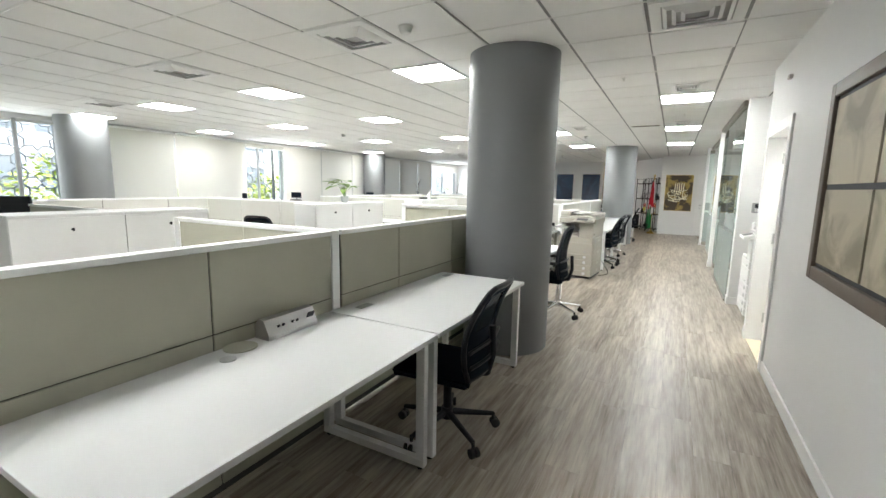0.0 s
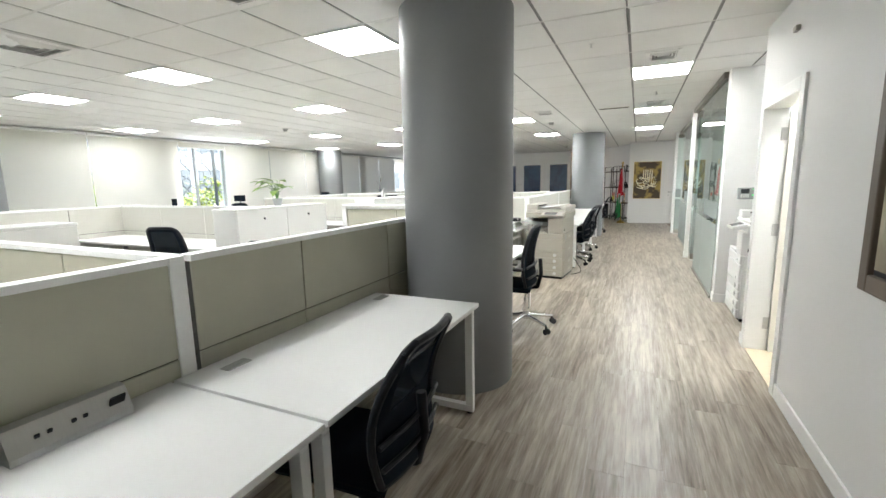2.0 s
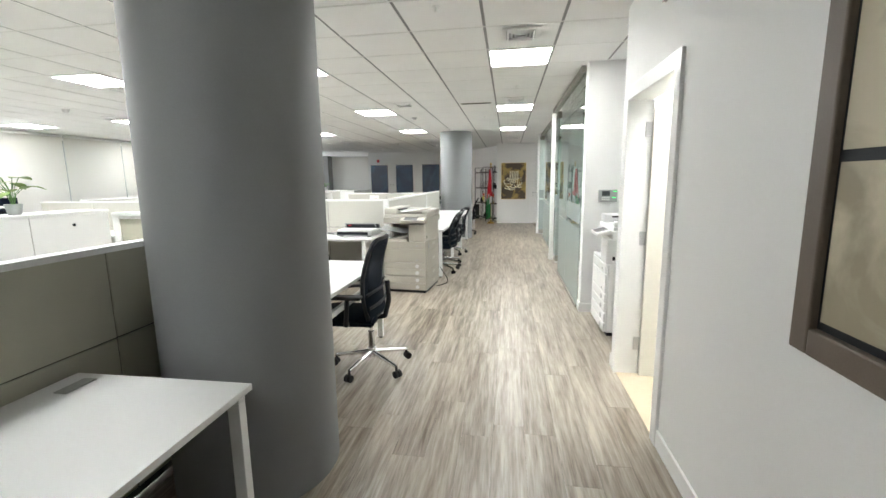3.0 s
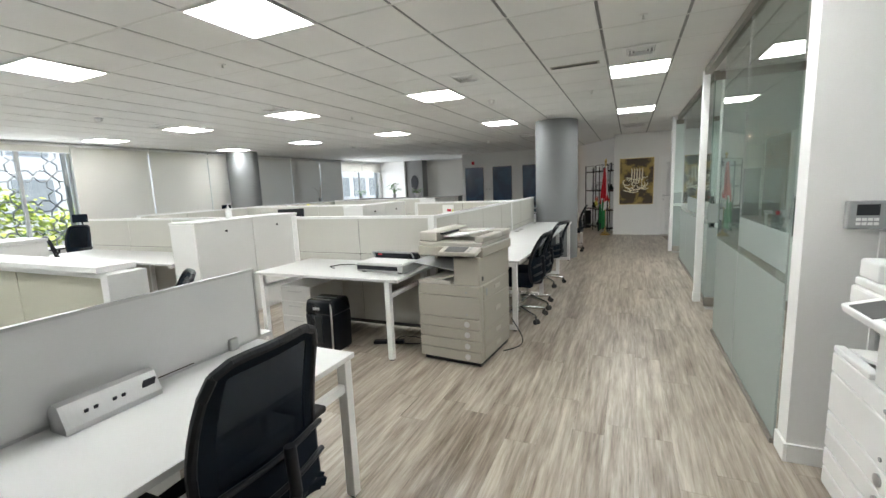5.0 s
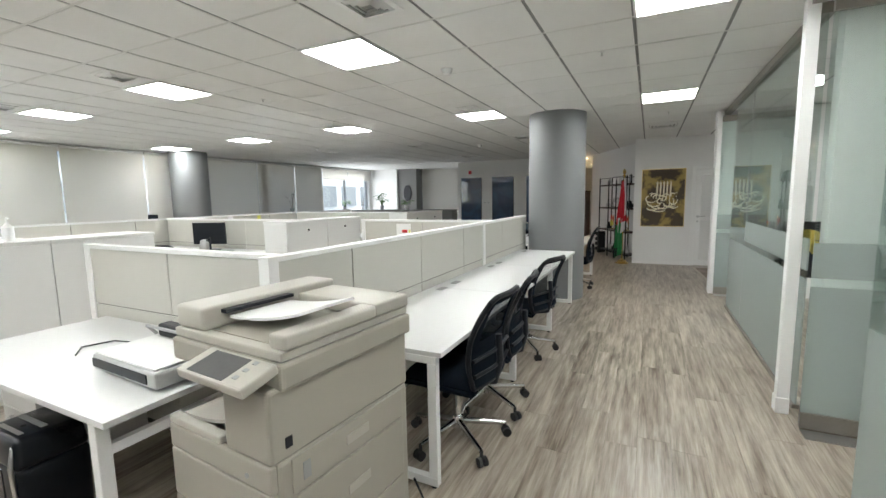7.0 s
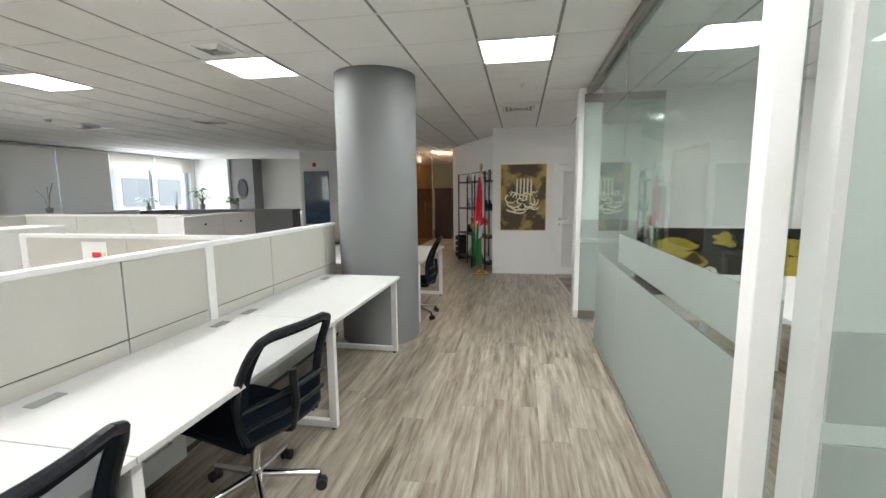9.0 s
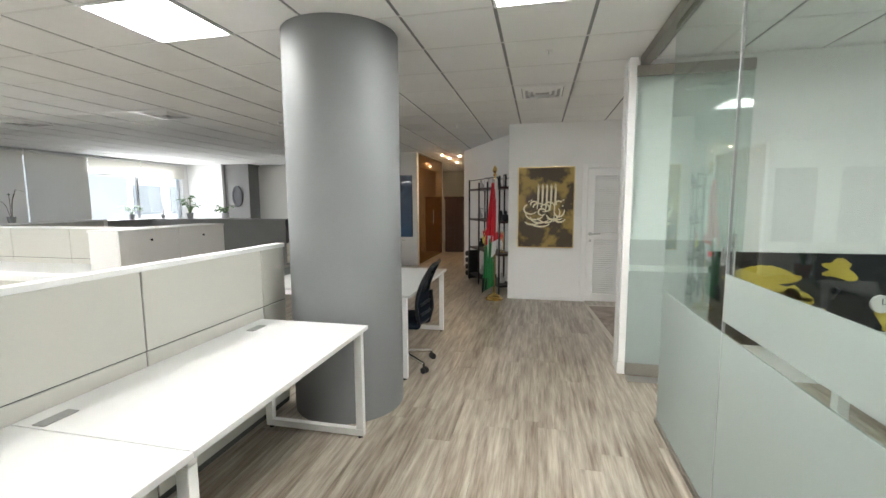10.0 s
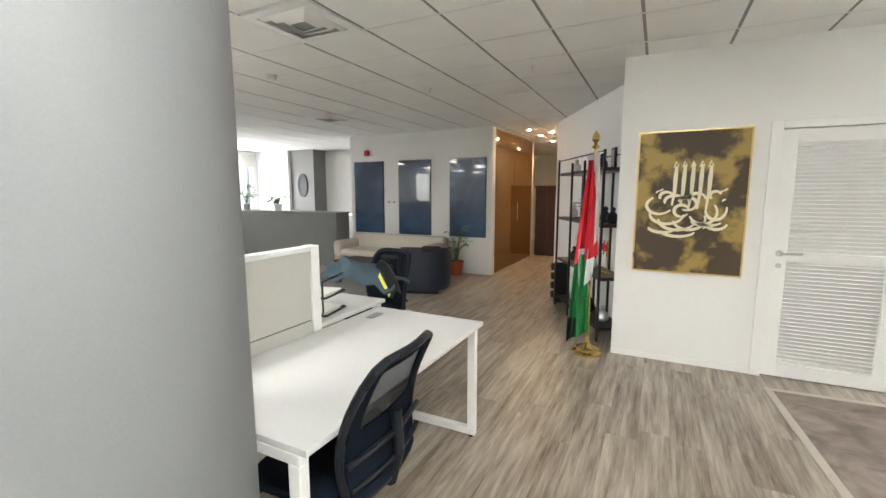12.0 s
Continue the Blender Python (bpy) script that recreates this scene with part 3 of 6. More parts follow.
def glazed_front(x, y0, joint, y1, door_y, label):
    """Fixed panes: the last one, beside the door, has no upper film."""
    t = thing("glass_partition", label, "glass wall", pose(x, 0, 0))
    glass_pane(t, 0.03, y0, joint - 0.002, H - 0.07)
    glass_pane(t, 0.03, joint + 0.002, y1, H - 0.07, bands=((0.03, 0.92, 1), (0.92, None, 0)))
    boxes("pane_joint", [(0.0295, 0.0405, joint - 0.004, joint + 0.004, 0.03, H - 0.07)], GREYP, t)
    boxes("head_rail", [(0.0, 0.07, y0, door_y + 0.06, H - 0.07, H - 0.002)], RAIL, t)
    boxes("floor_channel", [(0.015, 0.055, y0, y1, 0.0, 0.03)], RAIL, t)
    return t


def glass_door(x, y, width, label):
    """A glass leaf with film on its hinge side, standing open at right angles to its front."""
    t = thing("glass_door", label, "door", pose(x, y, 0))
    f = width - 0.22
    glass_pane(t, 0.0, 0.02, f, H - 0.16, "x")
    glass_pane(t, 0.0, f + 0.001, width, H - 0.16, "x", bands=((0.11, None, 0),))
    boxes("bottom_rail", [(0.02, width, -0.012, 0.022, 0.008, 0.11)], RAIL, t, bevel=0.003)
    boxes("top_rail", [(0.02, width, -0.012, 0.022, H - 0.16, H - 0.075)], RAIL, t, bevel=0.003)
    for s in (-1, 1):
        hy = 0.005 + s * 0.05
        bm = bmesh.new()
        rod(bm, (width - 0.08, hy, 0.82), (width - 0.08, hy, 1.25), 0.014, sides=16)
        for z in (0.90, 1.17):
            rod(bm, (width - 0.08, hy, z), (width - 0.08, 0.005 + s * 0.005, z), 0.009)
        part("pull_handle", bm, CHROME, t, "chrome pull handle", smooth=True)
    boxes("sticker", [(f - 0.035, f, -0.0015, -0.0005, 1.06, 1.10)], RED, t, "red sticker")
    sign = boxes("push_sign", [(width - 0.155, width - 0.120, -0.004, -0.0005, 0.99, 1.13)], ALU, t, "small steel push sign")
    for k, ch in enumerate("PUSH"):
        cu = bpy.data.curves.new("letter", "FONT")
        cu.body, cu.size, cu.align_x = ch, 0.034, "CENTER"
        o = new("letter", cu)
        o.parent = sign
        o.matrix_local = pose(width - 0.1375, -0.0046, 1.102 - 0.034 * k, 90, 0, 0)
        cu.materials.append(BLACK)
    boxes("floor_spring", [(0.02, 0.30, -0.14, -0.02, 0.0, 0.004)], ALU, t)
    return t


def white_post(x, y):
    bm = bmesh.new()
    box(bm, -0.035, 0.035, -0.035, 0.04, 0, H, 0.004)
    box(bm, -0.042, 0.036, -0.042, 0.047, 0, 0.11, 0.004)
    tagged(part("door_post", bm, TRIM, at=pose(x, y, 0)), "white door post with a small plinth", "door post", kind="structure")


glazed_front(0.73, 6.72, 7.80, 8.66, 9.62, "frosted glass front of the first meeting room")
glass_door(0.79, 9.58, 0.90, "frosted glass door standing open into the meeting room")
white_post(0.765, 9.80)
glazed_front(0.83, 9.88, 11.95, 12.89, 13.66, "frosted glass front of the map room")
glass_door(0.785, 13.70, 0.87, "frosted glass door standing open before the map")
white_post(0.785, 13.755)
boxes_trim = [(0.75, 0.94, 13.83, 13.95, 0, H)]
wall("wall_corner_return", boxes_trim, label="white end of the map room's wall")
ceiling_light(4, 18)
# unseen panel added to brighten the first meeting room behind its glass
ceiling_light(5, 10)

# map on the end wall of the second room
MY = 13.83
t = thing("world_map", "black wall map with gold continents and small clocks", "map", pose(1.46, MY, 0.30))
boxes("board", [(0, 3.2, -0.02, -0.002, 0, 0.79)], MAPBLACK, t)
rng = random.Random(5)


def island(cx, cz, rx, rz, n=90, rough=0.5):
    bm = bmesh.new()
    ph = [rng.uniform(0, 6.3) for _ in range(6)]
    pts = []
    for k in range(n):
        a = 2 * math.pi * k / n
        r = 1 + rough * sum(math.sin((i + 2) * a + ph[i]) / (i + 2) for i in range(6)) + rng.uniform(-0.05, 0.05)
        pts.append((cx + rx * r * math.cos(a), cz + rz * r * math.sin(a)))
    lo = [bm.verts.new((x, -0.021, min(0.78, max(0.01, z)))) for x, z in pts]
    hi = [bm.verts.new((x, -0.025, min(0.78, max(0.01, z)))) for x, z in pts]
    bm.faces.new(hi)
    for k in range(n):
        bm.faces.new((lo[k], lo[(k + 1) % n], hi[(k + 1) % n], hi[k]))
    part("continent", bm, MAPGOLD, t)


for c in ((0.42, 0.53, 0.30, 0.13), (0.62, 0.36, 0.15, 0.12), (0.78, 0.14, 0.13, 0.18), (0.93, 0.66, 0.12, 0.07), (1.55, 0.30, 0.24, 0.24), (1.62, 0.60, 0.24, 0.10), (2.25, 0.56, 0.52, 0.20), (2.15, 0.28, 0.12, 0.14), (2.72, 0.12, 0.17, 0.10)):
    island(*c)
for cx, cz in ((0.80, 0.28), (1.22, 0.40), (1.95, 0.14), (2.5, 0.30)):
    bm = bmesh.new()
    rod(bm, (cx, -0.05, cz), (cx, -0.026, cz), 0.07, sides=28)
    clock = part("clock", bm, WHITEP, t, "round white clock")
    bm = bmesh.new()
    box(bm, cx - 0.003, cx + 0.003, -0.054, -0.0505, cz, cz + 0.045)
    box(bm, cx, cx + 0.03, -0.054, -0.0505, cz - 0.003, cz + 0.003)
    part("clock_pointer", bm, BLACK, clock)
t = thing("meeting_table", "white meeting table behind frosted glass", "table", pose(1.7, 10.5, 0))
boxes("tabletop", [(0, 1.5, 0, 2.3, 0.71, 0.74)], LAMINATE, t, bevel=0.003)
for lx in (0.1, 1.4):
    for ly in (0.1, 2.2):
        boxes("leg", [(lx - 0.03, lx + 0.03, ly - 0.03, ly + 0.03, 0, 0.71)], STEEL, t)
t = thing("light_switch", "red and grey wall switches beside the map", "switch", pose(1.30, MY, 1.06))
boxes("plate", [(0.10, 0.17, -0.014, -0.002, -0.06, 0.10)], GREYP, t, bevel=0.003)
boxes("call_point", [(0.0, 0.07, -0.016, -0.002, 0.03, 0.09)], RED, t, bevel=0.003)

# ---- east wall: picture, doors, skirting ----
t = thing("wall_picture", "aged beige print in two panels in a broad brown frame", "picture", pose(XR, 1.55, 1.005))
L, T = 1.51, 1.10
for n, s in (("frame_side", (-0.035, -0.002, 0, 0.07, 0, T)), ("frame_side", (-0.035, -0.002, L - 0.07, L, 0, T)), ("frame_bottom", (-0.035, -0.002, 0.07, L - 0.07, 0, 0.075)), ("frame_top", (-0.035, -0.002, 0.07, L - 0.07, T - 0.075, T))):
    boxes(n, [s], BROWN, t, bevel=0.006)
boxes("backing", [(-0.012, -0.002, 0.07, L - 0.07, 0.075, T - 0.075)], BLACK, t)
for a, b in ((0.10, 0.515), (0.545, 1.0)):
    for c, d in ((0.09, 0.74), (0.77, 1.42)):
        boxes("print", [(-0.02, -0.012, c, d, a, b)], AGED, t)

def skirting(spans):
    tagged(boxes("baseboard", spans, TRIM, bevel=0.003), "white painted skirting board", "baseboard", kind="structure")


skirting([(XR - 0.014, XR, -3.0, 4.075, 0, 0.10)])
skirting([(XR - 0.014, XR, 5.085, 5.17, 0, 0.10)])
skirting([(0.777, 1.75, 6.555, 6.57, 0, 0.10), (0.762, 0.777, 6.555, 6.71, 0, 0.10)])
skirting([(-0.41, 0.672, YC - 0.012, YC, 0, 0.05)])
skirting([(-5.9, -2.77, YB - 0.012, YB, 0, 0.08)])

# storeroom door, ajar inwards
t = thing("door_1", "cream storeroom door standing open behind a white frame", "door", pose(XR, 4.15, 0))
t["kind"] = "structure"
boxes("frame_side", [(-0.018, 0.155, -0.075, 0.006, 0, 2.11)], TRIM, t, bevel=0.004)
boxes("frame_side", [(-0.018, 0.155, 0.854, 0.935, 0, 2.11)], TRIM, t, bevel=0.004)
boxes("frame_head", [(-0.018, 0.155, 0.006, 0.854, 2.02, 2.11)], TRIM, t, bevel=0.004)
leaf = boxes("leaf", [(0, 0.82, -0.04, 0.0, 0.01, 2.016)], CREAM, t, bevel=0.002, at=pose(0.156, 0.85, 0, 0, 0, -7))
for z in (0.25, 1.05, 1.82):
    boxes("hinge", [(0.11, 0.153, 0.842, 0.853, z - 0.05, z + 0.05)], ALU, t)
tagged(boxes("storeroom_floor", [(XR + 0.0, 2.3, 4.15, 5.01, 0.001, 0.006)], BEIGEFLOOR), "beige tiled storeroom floor", "floor", kind="structure")

# louvred door in the artwork wall
t = thing("door_2", "white louvred door with a steel lever handle", "door", pose(0.705, YC, 0))
t["kind"] = "structure"
for s in ((-0.03, 0.045), (0.845, 0.92)):
    boxes("frame_side", [(s[0], s[1], -0.02, 0.12, 0, 2.06)], TRIM, t, bevel=0.003)
boxes("frame_head", [(0.045, 0.845, -0.02, 0.12, 2.0, 2.06)], TRIM, t, bevel=0.003)
for s in ((0.05, 0.15, 0.01, 1.995), (0.74, 0.84, 0.01, 1.995), (0.15, 0.74, 0.01, 0.12), (0.15, 0.74, 1.89, 1.995), (0.15, 0.74, 0.96, 1.04)):
    boxes("stile", [(s[0], s[1], 0.01, 0.05, s[2], s[3])], TRIM, t, bevel=0.002)
boxes("back_panel", [(0.15, 0.74, 0.045, 0.05, 0.12, 1.89)], TRIM, t)
slat = bpy.data.meshes.new("slat")
bm = bmesh.new()
box(bm, 0.15, 0.74, -0.004, 0.004, -0.019, 0.019, m=Matrix.Rotation(radians(38), 4, "X"))
bm.to_mesh(slat)
bm.free()
slat.materials.append(TRIM)
for k in range(56):
    z = 0.145 + k * 0.0315
    if abs(z - 1.0) > 0.055 and z < 1.88:
        o = new("slat", slat)
        o.parent = t
        o.location = (0, 0.03, z)
bm = bmesh.new()
rod(bm, (0.10, 0.01, 1.03), (0.10, -0.045, 1.03), 0.011)
rod(bm, (0.095, -0.045, 1.03), (0.235, -0.045, 1.035), 0.009)
rod(bm, (0.10, 0.01, 1.03), (0.10, 0.0, 1.03), 0.026)
rod(bm, (0.10, 0.01, 0.93), (0.10, 0.0, 0.93), 0.02)
part("lever_handle", bm, ALU, t, "brushed steel lever handle", smooth=True)

# fingerprint reader and cable in the recess
t = thing("access_reader", "grey fingerprint reader with a keypad and green lights", "access control", pose(0.92, 6.57, 1.30))
boxes("housing", [(0, 0.19, -0.05, -0.002, -0.065, 0.065)], GREYP, t, bevel=0.008)
boxes("display", [(0.03, 0.11, -0.053, -0.05, 0.0, 0.05)], SCREEN, t)
for r in range(2):
    for c in range(4):
        boxes("key", [(0.03 + c * 0.021, 0.046 + c * 0.021, -0.054, -0.05, -0.045 + r * 0.02, -0.032 + r * 0.02)], WHITEP, t)
boxes("sensor", [(0.135, 0.172, -0.053, -0.05, -0.022, -0.014)], LEDGREEN, t)
boxes("status_light", [(0.14, 0.18, -0.053, -0.05, 0.045, 0.05)], LEDGREEN, t)
bm = bmesh.new()
box(bm, 1.055, 1.077, 6.555, 6.568, 0.10, 1.222, 0.002)
tagged(part("cable_cover", bm, TRIM), "white cable trunking below the reader", "trunking")

# ---- artwork ----
t = thing("calligraphy_artwork", "brown and gold canvas with ivory calligraphy in a thin gold frame", "artwork", pose(-0.263, YC, 0.817))
W2, H2 = 0.825, 1.213
boxes("canvas", [(0.012, W2 - 0.012, -0.03, -0.002, 0.012, H2 - 0.012)], GOLDPAINT, t)
for s in ((0, 0.012, 0, H2), (W2 - 0.012, W2, 0, H2), (0.012, W2 - 0.012, 0, 0.012), (0.012, W2 - 0.012, H2 - 0.012, H2)):
    boxes("frame_edge", [(s[0], s[1], -0.036, -0.002, s[2], s[3])], GOLD, t)


def ribbon(pts, w0, w1=None, name="brush_stroke"):
    """A flat raised brush stroke along points in the plane of the canvas."""
    w1 = w0 if w1 is None else w1
    bm = bmesh.new()
    rows = []
    n = len(pts)
    for k, (x, z) in enumerate(pts):
        ax, az = pts[max(0, k - 1)]
        bx, bz = pts[min(n - 1, k + 1)]
        d = Vector((bx - ax, bz - az)).normalized()
        f = k / (n - 1)
        w = (w0 + (w1 - w0) * f) * (0.55 + 0.45 * math.sin(math.pi * min(1, max(0, f)) ** 0.8))
        rows.append([bm.verts.new((x - d.y * w * s, y, z + d.x * w * s)) for s, y in ((-1, -0.0305), (-1, -0.034), (1, -0.034), (1, -0.0305))])
    for a, b in zip(rows, rows[1:]):
        for q in range(3):
            bm.faces.new((a[q], b[q], b[q + 1], a[q + 1]))
    part(name, bm, IVORY, t)


def arc(cx, cz, rx, rz, a0, a1, n=18):
    return [(cx + rx * math.cos(radians(a0 + (a1 - a0) * k / n)), cz + rz * math.sin(radians(a0 + (a1 - a0) * k / n))) for k in range(n + 1)]


for k in range(5):
    x = 0.305 + k * 0.063
    ribbon([(x, 0.94 - 0.012 * abs(k - 2)), (x - 0.004, 0.82), (x - 0.006, 0.70), (x - 0.02, 0.585 - 0.01 * k)], 0.019, 0.013)
    ribbon([(x - 0.022, 0.905), (x - 0.004, 0.955), (x + 0.014, 0.915)], 0.008)
for a in ((0.22, 0.40, 0.11, 0.05, 190, 345), (0.34, 0.37, 0.13, 0.05, 185, 350), (0.62, 0.45, 0.08, 0.06, 200, 345)):
    ribbon(arc(*a), 0.015, 0.012)
for a in ((0.19, 0.585, 0.10, 0.075, 120, 330), (0.25, 0.51, 0.13, 0.085, 170, 360), (0.33, 0.46, 0.14, 0.085, 175, 345), (0.42, 0.47, 0.12, 0.09, 190, 380), (0.52, 0.53, 0.10, 0.10, 200, 400), (0.61, 0.56, 0.075, 0.09, 190, 370),
          (0.31, 0.62, 0.08, 0.05, 200, 20), (0.40, 0.60, 0.07, 0.055, 160, -120), (0.47, 0.64, 0.06, 0.05, 220, 0), (0.24, 0.66, 0.05, 0.04, 210, 10), (0.60, 0.67, 0.04, 0.035, 230, 20), (0.36, 0.54, 0.055, 0.05, 0, 330),
          (0.55, 0.47, 0.12, 0.05, 200, 330)):
    ribbon(arc(*a), 0.0145, 0.012)
for x, z in ((0.17, 0.70), (0.20, 0.715), (0.64, 0.70), (0.67, 0.715), (0.30, 0.375), (0.35, 0.37), (0.54, 0.40), (0.58, 0.41), (0.66, 0.63)):
    ribbon([(x - 0.013, z - 0.008), (x, z + 0.004), (x + 0.013, z + 0.012)], 0.008)

# three blue pictures over the sofa
for x0 in (-5.84, -4.745, -3.61):
    t = thing("blue_picture", "tall glossy dark blue abstract picture", "picture", pose(x0, YB, 0.69), "blue pictures")
    boxes("glazed_print", [(0.004, 0.726, -0.03, -0.022, 0.004, 1.456)], BLUEART, t)
    boxes("backing", [(0, 0.73, -0.022, -0.002, 0, 1.46)], BLACK, t)
t = thing("alarm_sounder", "small red alarm sounder high on the wall", "alarm", pose(-5.56, YB, 2.27))
boxes("housing", [(0, 0.10, -0.05, -0.002, 0, 0.11)], RED, t, bevel=0.01)
for x in (-4.99, -4.87):
    t = thing("door_stop", "small steel wall-mounted door stop between pictures", "door stop", pose(x, YB, 1.33))
    bm = bmesh.new()
    rod(bm, (0, -0.03, 0), (0, -0.002, 0), 0.025)
    part("button", bm, ALU, t)


# ---- chairs ----
def office_chair(label, chrome=True, arms=True, headrest=False, tall=0.54, net=False):
    t = thing("office_chair", label, "office chair")
    metal = CHROME if chrome else BLACK
    hub = -0.13 if arms else 0.0
    under = Matrix.Translation((0, hub, 0))
    for k in range(5):
        a = radians(72 * k + 18)
        c, s = math.cos(a), math.sin(a)
        bm = bmesh.new()
        rod(bm, (0.03 * c, 0.03 * s, 0.125), (0.30 * c, 0.30 * s, 0.085), 0.021, 0.014, 10)
        leg = part("base_leg", bm, metal, t, smooth=True, at=under)
        bm = bmesh.new()
        for o in (-0.017, 0.017):
            px, py = 0.31 * c - o * s, 0.31 * s + o * c
            rod(bm, (px - 0.009 * -s, py - 0.009 * c, 0.028), (px + 0.009 * -s, py + 0.009 * c, 0.028), 0.028, sides=14)
        rod(bm, (0.30 * c, 0.30 * s, 0.04), (0.30 * c, 0.30 * s, 0.088), 0.010)
        part("castor", bm, RUBBER, leg)
    bm = bmesh.new()
    rod(bm, (0, 0, 0.09), (0, 0, 0.16), 0.04, 0.034, 16)
    rod(bm, (0, 0, 0.16), (0, 0, 0.30), 0.026, sides=16)
    rod(bm, (0, 0, 0.30), (0, 0, 0.40), 0.016, sides=16)
    part("gas_lift", bm, metal, t, smooth=True, at=under)
    bm = bmesh.new()
    box(bm, -0.11, 0.11, hub - 0.06, 0.12, 0.385, 0.425, 0.012)
    part("tilt_mechanism", bm, BLACK, t)
    bm = bmesh.new()
    def cushion(u, v):
        x, y = (u - 0.5) * 0.49, (v - 0.5) * 0.48 + 0.02
        return x, y, 0.475 + 0.018 * math.cos(math.pi * (u - 0.5)) - 0.05 * max(0, v - 0.8) ** 1.5 * 8 * 0.2 - 0.03 * (abs(u - 0.5) * 2) ** 6
    sheet(bm, cushion, 12, 12, 0.06)
    bmesh.ops.bevel(bm, geom=[e for e in bm.edges if e.calc_face_angle(0) > 1.0], offset=0.016, segments=2, affect="EDGES")
    part("seat", bm, SEAT, t, smooth=True)
    # back: bowed outline tube with a mesh skin
    def back(u, v, o=0.0):
        w = (0.24 if net else 0.235) * (0.86 + 0.18 * math.sin(math.pi * min(1, v * 0.8 + 0.1))) * (1 - 0.07 * max(0, (v - 0.82) / 0.18) ** 3)
        x = (u - 0.5) * 2 * w
        y = -(0.18 if arms else 0.215) - (0.05 if arms else 0.10) * v ** 1.6 - 0.04 * math.sin(math.pi * v) * -1 - 0.035 * (1 - (2 * u - 1) ** 2) + o
        return x, y, 0.46 + (tall + 0.06) * v * (1 - 0.05 * (2 * u - 1) ** 6)
    # an open mesh field inside a broad closed border
    v0, v1, e = (0.34, 0.93, 0.10) if net else ((0.34, 0.93, 0.13) if arms else (0.50, 0.92, 0.16))
    bm = bmesh.new()
    for a, b, c, d in ((0, e, v0, v1), (1 - e, 1, v0, v1), (0, 1, 0, v0), (0, 1, v1, 1)):
        sheet(bm, lambda u, v: back(a + (b - a) * u, c + (d - c) * v), 6, 8, 0.006)
    part("backrest_border", bm, SEAT, t, smooth=True)
    bm = bmesh.new()
    sheet(bm, lambda u, v: back(e + (1 - 2 * e) * u, v0 + (v1 - v0) * v, 0.001), 10, 12, 0.003)
    part("backrest_mesh", bm, NET if net else (MESHFINE if arms else MESH), t, "see-through black mesh", smooth=True)
    ring = [back(0, k / 10) for k in range(11)] + [back(k / 8, 1) for k in range(1, 9)] + [back(1, 1 - k / 10) for k in range(1, 11)] + [back(1 - k / 8, 0) for k in range(1, 9)]
    bm = bmesh.new()
    tube(bm, ring, 0.019 if net else 0.016, 8)
    part("backrest_frame", bm, BLACK, t, smooth=True)
    bm = bmesh.new()
    sheet(bm, lambda u, v: (lambda p: (p[0] * 0.97, p[1] - 0.02, p[2]))(back(u, 0.02 + 0.30 * v)), 10, 4, 0.022)
    part("lumbar_pad", bm, SEAT, t, smooth=True)
    for q in (0.16, 0.34):
        bm = bmesh.new()
        tube(bm, [(lambda p: (p[0] * 1.02, p[1] - 0.034, p[2]))(back(k / 8, q)) for k in range(9)], 0.011, 8)
        part("lumbar_rib", bm, BLACK, t, smooth=True)
    bm = bmesh.new()
    tube(bm, [(0, -0.10, 0.40), (0, -0.25, 0.43), (0, -0.285, 0.56), (0, -0.275, 0.72)], 0.02, 10)
    part("back_bracket", bm, BLACK, t, smooth=True)
    if arms:
        for s in (-1, 1):
            bm = bmesh.new()
            tube(bm, [(s * 0.20, -0.02, 0.42), (s * 0.285, -0.03, 0.44), (s * 0.29, -0.05, 0.64)], 0.017, 10)
            arm = part("armrest", bm, BLACK, t, smooth=True)
            boxes("arm_pad", [(s * 0.29 - 0.04, s * 0.29 + 0.04, -0.16, 0.11, 0.64, 0.668)], RUBBER, arm, bevel=0.011)
    if headrest:
        bm = bmesh.new()
        rod(bm, (0, -0.325, 1.02), (0, -0.30, 1.16), 0.014)
        part("headrest_stem", bm, BLACK, t)
        bm = bmesh.new()
        sheet(bm, lambda u, v: ((u - 0.5) * 0.30, -0.285 - 0.03 * (1 - (2 * u - 1) ** 2), 1.12 + 0.15 * v), 8, 4, 0.03)
        part("headrest", bm, SEAT, t, smooth=True)
    return t


chair_arm = office_chair("black mesh office chair with armrests on a chrome star base")
chair_arm.matrix_basis = pose(-1.25, 4.90, 0, 0, 0, 91)
chair_plain = office_chair("black mesh office chair without arms on a chrome star base", arms=False, tall=0.455)
chair_plain.matrix_basis = pose(-1.13, 8.58, 0, 0, 0, 86)
chair_net = office_chair("navy-framed office chair with open see-through netting", arms=False, tall=0.42, net=True)
chair_net.matrix_basis = pose(-1.17, 10.28, 0, 0, 0, 76)
chair_black = office_chair("black mesh office chair on a black star base", chrome=False, arms=False, tall=0.455)
chair_black.matrix_basis = pose(-1.10, 2.0, 0, 0, 0, 93)
chair_head = office_chair("black mesh office chair with a headrest", headrest=True)
chair_head.matrix_basis = pose(-9.35, 8.3, 0, 0, 0, 200)
for src, x, y, r in ((chair_plain, -1.13, 9.10, 96), (chair_plain, -1.18, 13.54, 93),
                     (chair_arm, -6.93, 7.2, -22), (chair_black, -3.05, 5.70, 150), (chair_black, -3.34, 3.92, 10), (chair_black, -5.6, 9.75, 15),
                     (chair_head, -8.95, 6.2, 160), (chair_arm, -4.95, 3.90, 10), (chair_head, -9.1, 11.2, 180)):
    copy_thing(src, pose(x, y, 0, 0, 0, r))


